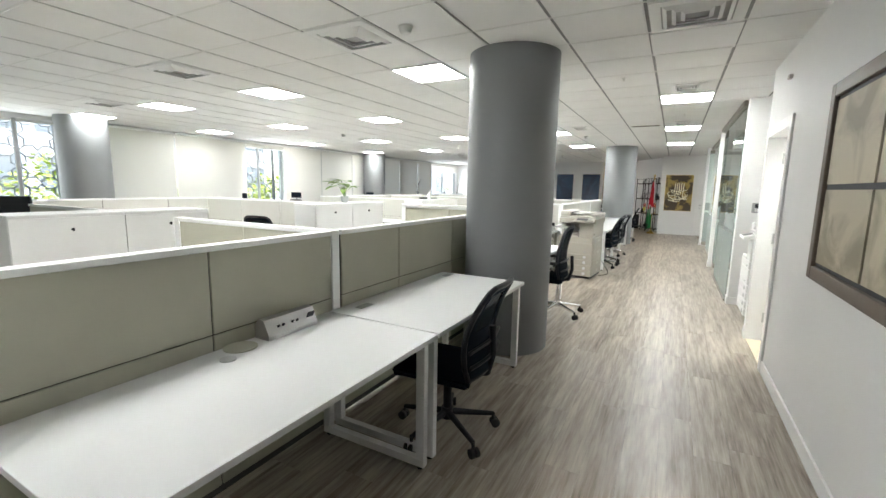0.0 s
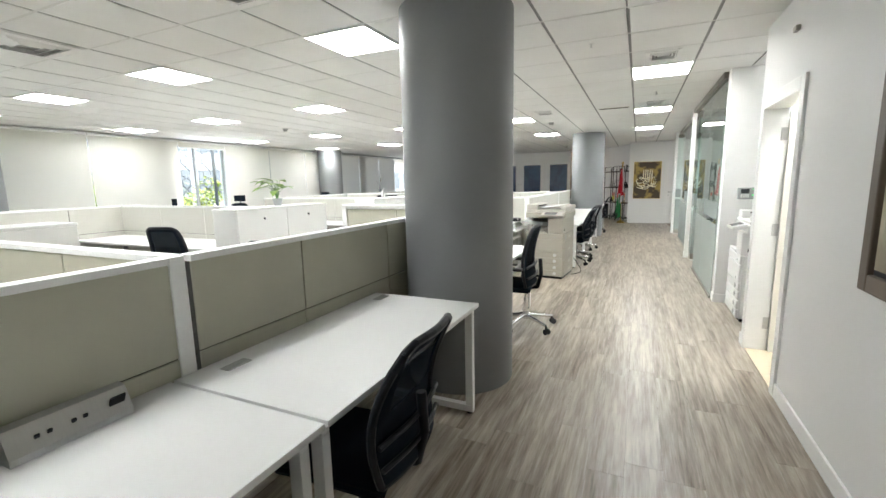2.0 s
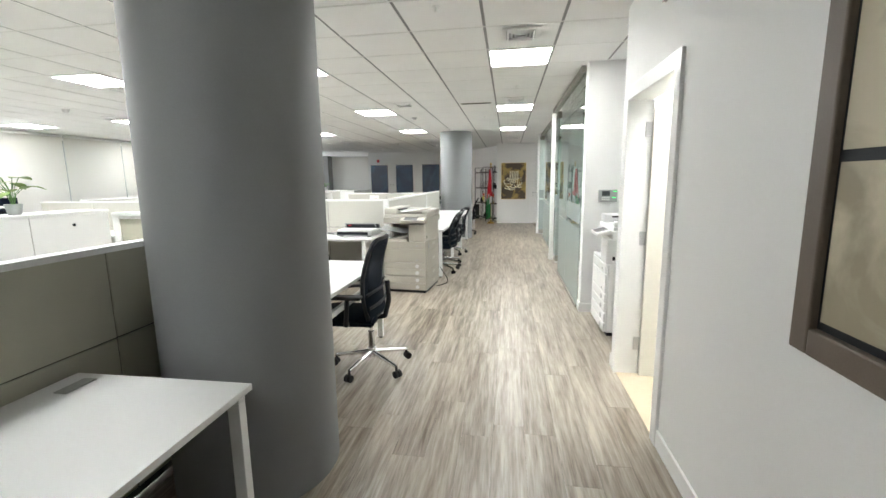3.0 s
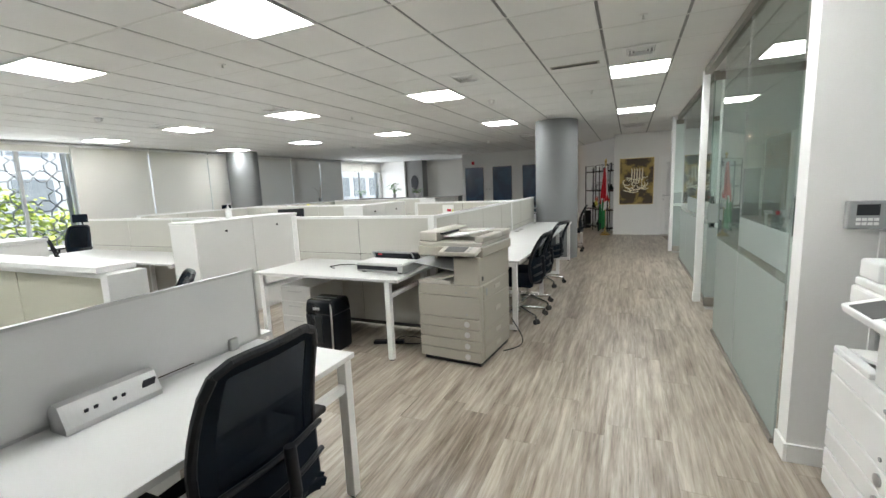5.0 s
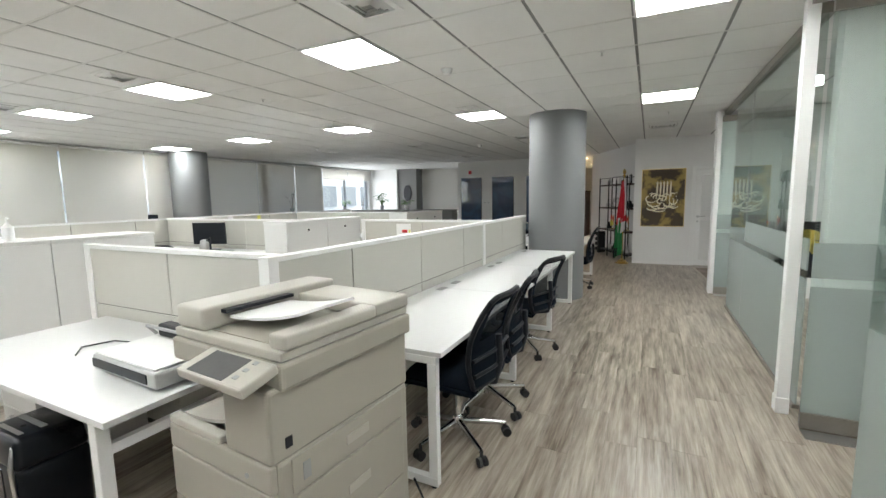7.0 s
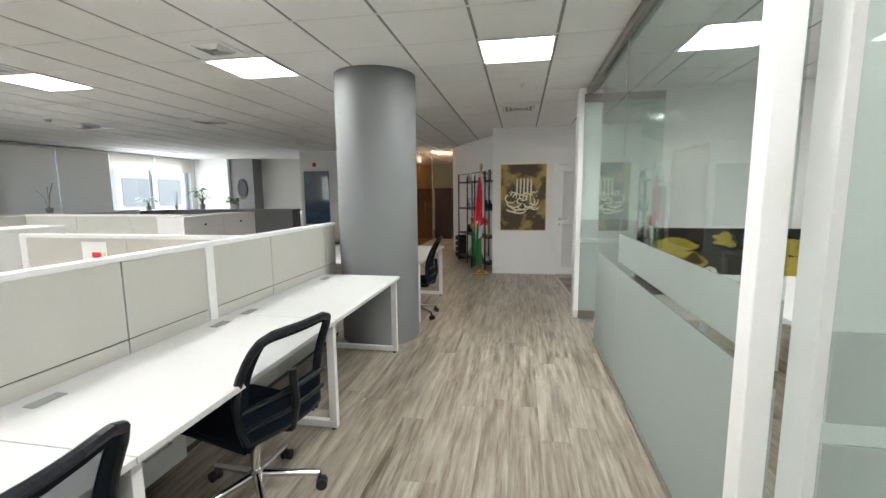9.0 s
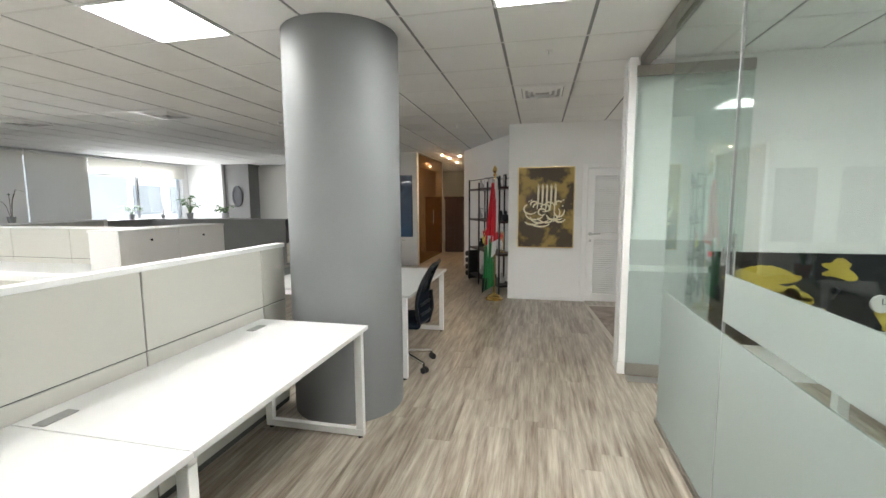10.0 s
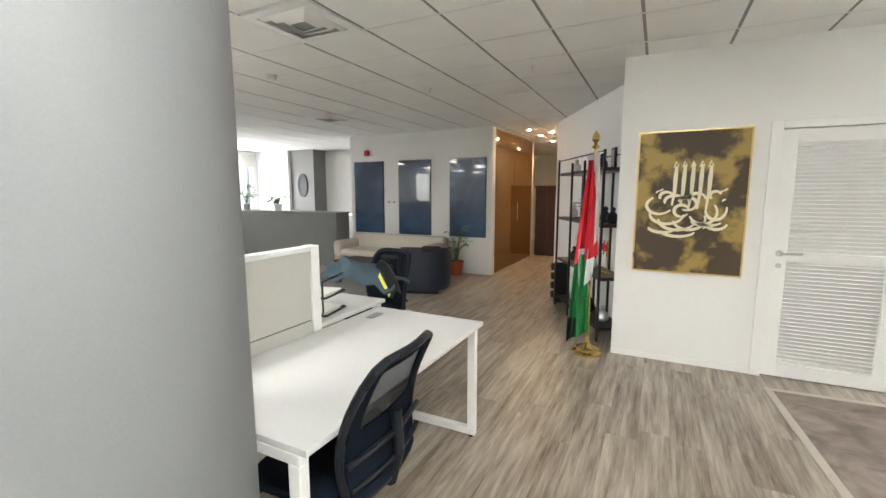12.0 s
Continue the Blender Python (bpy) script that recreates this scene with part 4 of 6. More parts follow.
# ---- copiers ----
def copier(label, shell, light, m):
    """A floor-standing copier, 0.60 wide and 0.70 deep, front toward -y."""
    t = thing("copier", label, "copier", m)
    bm = bmesh.new()
    box(bm, -0.29, 0.29, 0.01, 0.69, 0.035, 0.70, 0.018)
    body = part("body", bm, shell, t)
    boxes("plinth", [(-0.27, 0.27, 0.03, 0.67, 0.0, 0.035)], BLACK, t)
    for a, b in ((0.045, 0.132), (0.137, 0.225), (0.235, 0.322), (0.327, 0.412), (0.417, 0.60), (0.605, 0.695)):
        front = boxes("front_drawer" if b < 0.45 else "front_door", [(-0.288, 0.288, -0.012, 0.012, a, b)], shell, t, bevel=0.007)
        bm = bmesh.new()
        z = (a + b) / 2
        if b < 0.45:
            rod(bm, (0.17, -0.019, z), (0.17, -0.012, z), 0.024, sides=20)
        else:
            rod(bm, (0.17, -0.016, a + 0.035), (0.17, -0.012, a + 0.035), 0.009, sides=14)
        part("dial" if b < 0.45 else "latch", bm, ALU if b < 0.45 else GREYP, front)
    for z0, z1 in ((0.06, 0.17), (0.18, 0.30), (0.31, 0.56), (0.57, 0.69)):
        side = boxes("side_panel", [(0.288, 0.298, 0.06, 0.64, z0, z1)], shell, t, bevel=0.004)
        boxes("grip", [(0.297, 0.301, 0.30, 0.42, (z0 + z1) / 2 - 0.018, (z0 + z1) / 2 + 0.018)], light, side, bevel=0.001)
    # paper outlet: back, right tower, sloped tray
    boxes("tower", [(0.06, 0.29, -0.010, 0.69, 0.697, 0.935)], shell, t, bevel=0.012)
    boxes("outlet_lip", [(-0.288, 0.03, -0.010, 0.03, 0.697, 0.725)], light, t, bevel=0.006)
    boxes("outlet_back", [(-0.29, 0.03, 0.60, 0.69, 0.70, 0.925)], shell, t, bevel=0.004)
    boxes("outlet_side", [(-0.29, -0.262, 0.30, 0.60, 0.70, 0.925)], shell, t, bevel=0.004)
    bm = bmesh.new()
    sheet(bm, lambda u, v: (-0.255 + 0.30 * u, 0.03 + 0.55 * v, 0.725 + 0.05 * u * u - 0.01 * v), 8, 6, 0.012)
    part("output_tray", bm, light, t, smooth=True)
    bm = bmesh.new()
    sheet(bm, lambda u, v: (-0.40 + 0.45 * u, 0.10 + 0.42 * v, 0.845 - 0.05 * u + 0.02 * math.sin(3.1 * v)), 8, 6, 0.008)
    part("paper_guide", bm, GREYP, t, smooth=True)
    boxes("side_switch", [(0.289, 0.294, 0.045, 0.07, 0.735, 0.77)], BLACK, t)
    # scanner
    boxes("scanner", [(-0.30, 0.31, 0.03, 0.70, 0.925, 1.01)], shell, t, bevel=0.012)
    boxes("scanner_lid", [(-0.29, 0.30, 0.04, 0.69, 1.013, 1.045)], light, t, bevel=0.006)
    bm = bmesh.new()
    box(bm, -0.29, -0.12, 0.05, 0.69, 1.045, 1.13, 0.014, 3)
    feeder = part("document_feeder", bm, light, t, smooth=True)
    bm = bmesh.new()
    box(bm, -0.13, 0.31, 0.47, 0.69, 1.045, 1.10, 0.012, 3)
    part("feeder_back", bm, light, t, smooth=True)
    bm = bmesh.new()
    box(bm, 0.23, 0.31, 0.05, 0.48, 1.045, 1.095, 0.012, 3)
    part("feeder_side", bm, light, t, smooth=True)
    bm = bmesh.new()
    sheet(bm, lambda u, v: (-0.10 + 0.36 * u, 0.14 + 0.27 * v, 1.088 + 0.05 * u * u), 6, 4, 0.010)
    part("feed_tray", bm, WHITEP, t, smooth=True)
    boxes("feed_slot", [(-0.128, -0.088, 0.12, 0.42, 1.10, 1.114)], BLACK, feeder)
    boxes("feed_gap", [(-0.118, 0.20, 0.08, 0.43, 1.0455, 1.049)], shell, feeder)
    boxes("label_plate", [(0.297, 0.3015, 0.10, 0.13, 0.60, 0.66)], GREYP, body)
    # control panel, tilted forward
    bm = bmesh.new()
    tilt = Matrix.Translation((0.12, 0.035, 0.99)) @ Matrix.Rotation(radians(15), 4, "X")
    box(bm, -0.15, 0.18, -0.13, 0.0, -0.005, 0.030, 0.008, m=tilt)
    panel = part("control_panel", bm, light, t)
    bm = bmesh.new()
    box(bm, -0.10, 0.08, -0.120, -0.015, 0.0305, 0.0325, m=tilt)
    part("touch_screen", bm, DIMSCREEN, panel, "dim grey touch screen")
    bm = bmesh.new()
    for q in range(3):
        box(bm, 0.10, 0.12, -0.10 + 0.035 * q, -0.085 + 0.035 * q, 0.0305, 0.0325, m=tilt)
    part("button", bm, GREYP, panel)
    return t


copier("tall putty-coloured office copier with paper drawers", BEIGE, BEIGE2, pose(-1.385, 7.17, 0, 0, 0, -5))
copier("white office copier standing in the wall recess", WHITEP, WHITEP, pose(0.87, 6.08, 0, 0, 0, -90))
bm = bmesh.new()
tube(bm, [(-1.03 + 0.13 * math.sin(q * 0.262), 7.86 - 0.30 * (q / 12) ** 1.6, 0.005 + 0.22 * (1 - q / 12) ** 3) for q in range(13)], 0.005, 8)
tagged(part("power_cable", bm, BLACK, smooth=True), "black power cable trailing from the copier", "cable")

# ---- things round the utility table ----
t = thing("shredder", "glossy black paper shredder with a silver edge trim", "shredder", pose(-2.63, 7.0, 0))


def tapered(x0, x1, y0, y1, z0, z1, shrink, bevel, top=False):
    """A rounded box that narrows toward its foot (or toward its top)."""
    bm = bmesh.new()
    box(bm, x0, x1, y0, y1, z0, z1, bevel, 3)
    cx, cy = (x0 + x1) / 2, (y0 + y1) / 2
    for v in bm.verts:
        k = 1 - shrink * ((v.co.z - z0) / (z1 - z0) if top else (z1 - v.co.z) / (z1 - z0))
        v.co.x, v.co.y = cx + (v.co.x - cx) * k, cy + (v.co.y - cy) * k
    return bm


part("bin", tapered(-0.17, 0.17, 0, 0.27, 0.012, 0.379, 0.05, 0.022), GLOSSBLACK, t, smooth=True)
part("cutter_head", tapered(-0.172, 0.172, -0.003, 0.272, 0.372, 0.51, 0.10, 0.028, True), GLOSSBLACK, t, smooth=True)
boxes("paper_slot", [(-0.13, 0.11, 0.12, 0.145, 0.5085, 0.513)], GREYP, t)
boxes("control_strip", [(-0.10, 0.10, 0.045, 0.065, 0.508, 0.512)], ALU, t)
boxes("bin_window", [(-0.06, 0.03, -0.003, 0.02, 0.10, 0.36)], SCREEN, t, bevel=0.006)
boxes("badge", [(-0.06, 0.01, -0.010, 0.02, 0.42, 0.44)], GREYP, t)
bm = bmesh.new()
tube(bm, [(0.128, 0.006, 0.04), (0.142, -0.004, 0.30), (0.146, -0.008, 0.40), (0.130, 0.012, 0.475), (0.11, 0.04, 0.50)], 0.009, 8)
part("side_trim", bm, ALU, t, "silver edge trim", smooth=True)
for a in range(4):
    bm = bmesh.new()
    px, py = 0.12 * (1 if a % 2 else -1), 0.135 + 0.09 * (1 if a > 1 else -1)
    rod(bm, (px, py, 0), (px, py, 0.02), 0.018)
    part("castor", bm, RUBBER, t)


def pedestal(x, y, r=0, label="white three-drawer pedestal under the table"):
    t = thing("pedestal", label, "drawer unit", pose(x, y, 0, 0, 0, r))
    boxes("body", [(0, 0.40, 0.02, 0.52, 0.04, 0.56)], CAB, t, bevel=0.003)
    for z0, z1 in ((0.05, 0.24), (0.245, 0.395), (0.40, 0.55)):
        d = boxes("drawer", [(0.003, 0.397, 0.0, 0.02, z0, z1)], CAB, t, bevel=0.003)
        bm = bmesh.new()
        zc = z1 - 0.04
        tube(bm, [(0.12, 0.0, zc), (0.12, -0.022, zc), (0.28, -0.022, zc), (0.28, 0.0, zc)], 0.005, 8)
        part("handle", bm, ALU, d)
    for px in (0.05, 0.35):
        for py in (0.08, 0.46):
            bm = bmesh.new()
            rod(bm, (px, py, 0), (px, py, 0.04), 0.02)
            part("castor", bm, RUBBER, t)


pedestal(-3.33, 7.25)
pedestal(-7.6, 7.35, 0, "white drawer pedestal under the window desk")
pedestal(-1.72, 10.05, 90, "white drawer pedestal under the row of desks")

t = thing("binding_machine", "grey comb binding machine on the utility table", "binding machine", pose(-2.10, 7.46, 0.74, 0, 0, -3))
bm = bmesh.new()
box(bm, -0.26, 0.26, -0.20, 0.16, 0.012, 0.085, 0.012)
part("body", bm, ALUGREY, t)
boxes("paper_deck", [(-0.245, 0.245, -0.19, 0.06, 0.086, 0.096)], WHITEP, t, bevel=0.003)
boxes("front_slot", [(-0.245, 0.20, -0.206, -0.199, 0.030, 0.068)], BLACK, t)
boxes("punch_bar", [(-0.25, 0.25, 0.08, 0.15, 0.086, 0.15)], BLACK, t, bevel=0.012)
boxes("badge", [(-0.20, -0.155, 0.076, 0.081, 0.122, 0.134)], RED, t)
bm = bmesh.new()
tube(bm, [(-0.22, 0.06, 0.11), (-0.22, 0.02, 0.16), (0.22, 0.02, 0.16), (0.22, 0.06, 0.11)], 0.008, 8)
part("lever", bm, GREYP, t, smooth=True)
for px in (-0.2, 0.2):
    for py in (-0.15, 0.1):
        boxes("foot", [(px - 0.02, px + 0.02, py - 0.02, py + 0.02, 0, 0.013)], RUBBER, t)
bm = bmesh.new()
pts = [(-2.50, 7.50, 0.746), (-2.60, 7.58, 0.746), (-2.75, 7.55, 0.746), (-2.80, 7.42, 0.746), (-2.68, 7.34, 0.746)]
tube(bm, pts, 0.004, 6)
tagged(part("loose_cable", bm, BLACK), "thin black cable coiled on the table", "cable")
bm = bmesh.new()
tube(bm, [(-2.0 + 0.16 * math.cos(k * 0.7) * (1 + 0.2 * math.sin(k)), 7.55 + 0.10 * math.sin(k * 0.7), 0.006) for k in range(12)], 0.005, 6)
tagged(part("floor_cable", bm, BLACK), "tangle of black cable on the floor under the table", "cable")
t = thing("power_strip", "black extension socket on the floor", "power strip", pose(-2.15, 7.42, 0, 0, 0, 20))
boxes("housing", [(-0.15, 0.15, -0.03, 0.03, 0, 0.035)], BLACK, t, bevel=0.006)


# ---- desk fittings ----
def power_box(x, y, z, length, r=90):
    """A brushed tilt-front socket box on a desk."""
    t = thing("socket_box", "brushed aluminium desktop socket box with black outlets", "socket box", pose(x, y, z, 0, 0, r), "socket boxes")
    bm = bmesh.new()
    q = [(-0.05, 0), (0.05, 0), (0.05, 0.02), (0.015, 0.095), (-0.02, 0.10), (-0.05, 0.07)]
    a = [bm.verts.new((-length / 2, -y0, z0)) for y0, z0 in q]
    b = [bm.verts.new((length / 2, -y0, z0)) for y0, z0 in q]
    bm.faces.new(a)
    bm.faces.new(list(reversed(b)))
    for k in range(len(q)):
        bm.faces.new((a[k], a[(k + 1) % len(q)], b[(k + 1) % len(q)], b[k]))
    part("housing", bm, ALU, t)
    m = Matrix.Translation((0, -0.036, 0.056)) @ Matrix.Rotation(radians(25), 4, "X")
    for k, (c, w) in enumerate(((-0.09, 0.012), (-0.06, 0.012), (0.0, 0.012), (0.03, 0.012), (length / 2 - 0.04, 0.045))):
        bm = bmesh.new()
        box(bm, c - w / 2, c + w / 2, -0.004, 0.002, -0.006 if k < 4 else -0.026, 0.006 if k < 4 else 0.026, m=m)
        part("outlet", bm, BLACK, t)
    return t


power_box(-1.70, 1.32, 0.74, 0.32)
power_box(-1.75, 4.82, 0.74, 0.32)
t = thing("notch_cover", "curved grey cable notch in the desk edge", "cable port", pose(-1.70, 1.04, 0.74))
bm = bmesh.new()
rod(bm, (0, 0, 0), (0, 0, 0.004), 0.075, sides=28)
part("recess", bm, FABRIC, t)
t = thing("grommet", "round metal cable grommet on the desk", "grommet", pose(-1.62, 0.92, 0.74))
bm = bmesh.new()
lathe(bm, [(0.034, 0), (0.034, 0.005), (0.024, 0.006)], 24)
part("ring", bm, ALU, t, smooth=True)

t = thing("desk_screen", "pale desk divider in a thin aluminium frame", "desk screen", pose(-1.84, 4.06, 0))
boxes("panel", [(-0.011, 0.011, 0.012, 1.528, 0.752, 1.108)], LAMINATE, t)
boxes("top_edge", [(-0.014, 0.014, 0.0, 1.54, 1.108, 1.12)], ALU, t)
boxes("end_edge", [(-0.014, 0.014, 1.528, 1.54, 0.742, 1.108)], ALU, t)
boxes("end_edge", [(-0.014, 0.014, 0.0, 0.012, 0.742, 1.108)], ALU, t)
boxes("bottom_edge", [(-0.014, 0.014, 0.012, 1.528, 0.741, 0.752)], ALU, t)
boxes("red_tape", [(0.0112, 0.0135, 0.75, 1.15, 0.7525, 0.757)], DARKWOOD, t)
for y in (0.35, 1.36):
    bm = bmesh.new()
    box(bm, 0.008, 0.035, y - 0.025, y + 0.025, 0.70, 0.80, 0.010)
    part("clamp", bm, ALU, t)

t = thing("television", "black flat television edge-on on the stub wall", "television", pose(-2.3, 0.06, 1.40))
boxes("screen", [(0, 0.42, 0.02, 0.06, 0, 0.44)], SCREEN, t, bevel=0.004)
boxes("bracket", [(0.1, 0.3, 0.002, 0.02, 0.1, 0.34)], BLACK, t)
t = thing("low_cabinet", "white low cabinet at the end of the partition", "cabinet", pose(-3.5, 0.062, 0))
boxes("body", [(0, 0.80, 0.002, 0.23, 0.0, 0.98)], CAB, t, bevel=0.003)
boxes("top", [(-0.01, 0.81, 0.002, 0.24, 0.98, 1.005)], CAB, t, bevel=0.002)
t = thing("file_box", "grey file box on the low cabinet", "box", pose(-3.0, 0.09, 1.005))
boxes("shell", [(0, 0.26, 0, 0.08, 0, 0.10)], GREYP, t, bevel=0.004)
boxes("lid", [(-0.004, 0.264, -0.003, 0.083, 0.10, 0.115)], GREYP, t, bevel=0.003)


def monitor(x, y, r, z=0.74, label="black desktop monitor on a stand", up=0.0):
    t = thing("monitor", label, "monitor", pose(x, y, z, 0, 0, r), "desk monitors")
    bm = bmesh.new()
    box(bm, -0.13, 0.13, -0.09, 0.09, 0, 0.012, 0.004)
    part("foot", bm, BLACK, t)
    bm = bmesh.new()
    box(bm, -0.03, 0.03, 0.02, 0.05, 0.012, 0.20 + up, 0.004)
    part("stand", bm, BLACK, t)
    boxes("housing", [(-0.27, 0.27, -0.012, 0.02, 0.10 + up, 0.44 + up)], BLACK, t, bevel=0.006)
    boxes("display", [(-0.26, 0.26, -0.015, -0.012, 0.115 + up, 0.43 + up)], SCREEN, t)


def keyboard(x, y, r, z=0.74):
    t = thing("keyboard", "black keyboard on the desk", "keyboard", pose(x, y, z, 0, 0, r))
    boxes("base", [(-0.22, 0.22, -0.07, 0.07, 0, 0.018)], BLACK, t, bevel=0.004)
    for q in range(4):
        boxes("key_row", [(-0.21, 0.21, -0.06 + 0.031 * q, -0.036 + 0.031 * q, 0.0181, 0.024)], GREYP, t, bevel=0.002)


monitor(-7.45, 1.30, 55, up=0.13)
monitor(-6.70, 1.72, 40, up=0.13)
keyboard(-7.05, 1.24, 40)
monitor(-6.35, 10.72, 200)
monitor(-7.2, 8.2, 180)
monitor(-3.3, 11.45, 170)
keyboard(-6.0, 10.6, 10)
t = thing("kettle", "brushed steel electric kettle with a black handle", "kettle", pose(-6.1, 10.45, 0.74))
bm = bmesh.new()
lathe(bm, [(0.075, 0.0), (0.08, 0.02), (0.072, 0.12), (0.055, 0.19), (0.03, 0.205)], 24)
part("jug", bm, ALU, t, smooth=True)
bm = bmesh.new()
tube(bm, [(0.05, 0, 0.19), (0.12, 0, 0.18), (0.125, 0, 0.06), (0.08, 0, 0.03)], 0.011, 8)
part("handle", bm, BLACK, t, smooth=True)
t = thing("sanitizer_bottle", "clear plastic pump bottle on the cupboard", "bottle", pose(-4.62, 7.80, 1.222))
bm = bmesh.new()
lathe(bm, [(0.035, 0), (0.037, 0.02), (0.037, 0.11), (0.014, 0.135), (0.013, 0.15)], 20)
part("bottle", bm, WHITEP, t, smooth=True)
bm = bmesh.new()
rod(bm, (0, 0, 0.15), (0, 0, 0.185), 0.006)
rod(bm, (-0.005, 0, 0.183), (0.045, 0, 0.178), 0.006)
part("pump", bm, WHITEP, t)
t = thing("notice_sheet", "white sheet with red and yellow marks on the partition", "notice", pose(-3.05, 11.20, 0))
boxes("sheet", [(-0.11, 0.11, -0.032, -0.030, 1.02, 1.17)], PAPER, t)
boxes("red_mark", [(-0.02, 0.06, -0.034, -0.0325, 1.05, 1.09)], RED, t)
boxes("yellow_mark", [(0.08, 0.105, -0.034, -0.0325, 1.03, 1.09)], YELLOW, t)
t = thing("sticky_note", "yellow sticky note on the partition", "note", pose(XF, 13.0, 1.1))
boxes("note", [(0.0265, 0.0285, 0, 0.09, 0, 0.09)], YELLOW, t)

# document trays with magazines and a jacket on the last desk
t = thing("document_tray", "black wire letter tray holding papers", "letter tray", pose(-2.02, 14.32, 0.74, 0, 0, 12))
for z in (0.03, 0.14):
    bm = bmesh.new()
    ring = [(-0.15, -0.12, z), (0.15, -0.12, z), (0.15, 0.12, z), (-0.15, 0.12, z), (-0.15, -0.12, z)]
    tube(bm, ring, 0.008, 6)
    for q in range(6):
        rod(bm, (-0.15 + 0.06 * q, -0.12, z), (-0.15 + 0.06 * q, 0.12, z), 0.003, sides=6)
    part("wire_shelf", bm, BLACKSTEEL, t)
    boxes("papers", [(-0.13, 0.13, -0.11, 0.11, z + 0.006, z + 0.016)], PAPER, t)
for sx in (-0.13, 0.13):
    bm = bmesh.new()
    tube(bm, [(sx - 0.05, -0.11, 0.0), (sx, -0.12, 0.05), (sx, -0.12, 0.24), (sx + 0.02, 0.1, 0.26)], 0.006, 6)
    part("upright", bm, BLACKSTEEL, t)
t = thing("jacket", "slate blue jacket with a lime stripe over a chair", "jacket", pose(-2.35, 15.25, 0))
bm = bmesh.new()
sheet(bm, lambda u, v: ((u - 0.5) * 0.75 + 0.05 * math.sin(9 * v), (v - 0.5) * 0.35 + 0.04 * math.sin(11 * u), 0.80 + 0.16 * math.sin(math.pi * v) * (0.7 + 0.3 * math.sin(5 * u)) - 0.10 * abs(u - 0.45) + 0.02 * math.sin(17 * u + 5 * v)), 22, 14, 0.02)
part("cloth", bm, BLUECLOTH, t, smooth=True)
bm = bmesh.new()
sheet(bm, lambda u, v: (0.26 + 0.16 * u, -0.17 + 0.14 * v, 0.92 - 0.24 * u ** 2 + 0.05 * math.sin(3.1 * v)), 10, 8, 0.02)
part("sleeve", bm, BLACK, t, smooth=True)
bm = bmesh.new()
sheet(bm, lambda u, v: (0.30 + 0.10 * u, -0.185 + 0.02 * v, 0.85 - 0.16 * u + 0.03 * v), 6, 2, 0.01)
part("lime_stripe", bm, YELLOW, t)
copy_thing(chair_black, pose(-2.35, 15.35, 0, 0, 0, 170))


# ---- plants ----
def leaf_mesh(bm, base, tip, width, droop, rng, seg=5):
    base, tip = Vector(base), Vector(tip)
    d = tip - base
    side = d.cross(Vector((0, 0, 1)))
    side = side.normalized() if side.length > 1e-4 else Vector((1, 0, 0))
    rows = []
    for k in range(seg + 1):
        f = k / seg
        c = base + d * f + Vector((0, 0, -droop * f * f))
        w = width * math.sin(math.pi * (0.08 + 0.92 * f) ** 0.8) * 0.5 + 0.001
        rows.append([bm.verts.new(c - side * w), bm.verts.new(c + Vector((0, 0, -0.15 * w))), bm.verts.new(c + side * w)])
    for a, b in zip(rows, rows[1:]):
        for q in range(2):
            bm.faces.new((a[q], a[q + 1], b[q + 1], b[q]))


def plant(x, y, z, label, leaves=22, height=0.32, spread=0.22, width=0.07, pot=0.06, pot_h=0.10, pot_mat=None, mat=None, seed=1, bare=False):
    rng = random.Random(seed)
    t = thing("potted_plant", label, "plant", pose(x, y, z))
    bm = bmesh.new()
    lathe(bm, [(pot * 0.75, 0), (pot, pot_h * 0.9), (pot * 1.05, pot_h), (pot * 0.9, pot_h), (pot * 0.88, pot_h * 0.85)], 20)
    part("pot", bm, pot_mat or WHITEP, t, smooth=True)
    stems, crown = bmesh.new(), bmesh.new()
    for k in range(leaves):
        a, r = rng.uniform(0, 6.28), spread * rng.uniform(0.25, 1.0)
        h = pot_h + height * rng.uniform(0.35, 1.0)
        top = (r * math.cos(a), r * math.sin(a), h)
        mid = (top[0] * 0.35, top[1] * 0.35, pot_h + (h - pot_h) * 0.6)
        tube(stems, [(0.01 * math.cos(a), 0.01 * math.sin(a), pot_h * 0.85), mid, top], 0.003 if not bare else 0.004, 5)
        if not bare or k % 2:
            out = width * rng.uniform(1.0, 1.7)
            leaf_mesh(crown, top, (top[0] + out * math.cos(a), top[1] + out * math.sin(a), h + out * rng.uniform(-0.2, 0.5)), width * rng.uniform(0.6, 1.0) * (0.4 if bare else 1), out * 0.4, rng)
    part("stems", stems, TWIG if bare else LEAF, t)
    tagged(part("leaves", crown, mat or LEAF, t, smooth=True), kind="stuff")


plant(-4.64, 5.12, 1.222, "leafy yellow-green pothos in a small pot on the cupboard", 15, 0.27, 0.13, 0.15, 0.065, 0.10, GREYP, LEAFY, 3)
plant(-3.38, 19.40, 0.0, "slender palm in a terracotta pot beside the sofa", 26, 0.70, 0.30, 0.10, 0.14, 0.26, TERRA, LEAF, 4)
for k, (x, y) in enumerate(((-10.25, 8.0), (-10.25, 8.3), (-10.2, 8.62))):
    plant(x, y, 0.66, "small green plant on the window ledge", 16, 0.24, 0.12, 0.06, 0.05, 0.09, BLACK if k % 2 else WHITEP, LEAF, 10 + k)

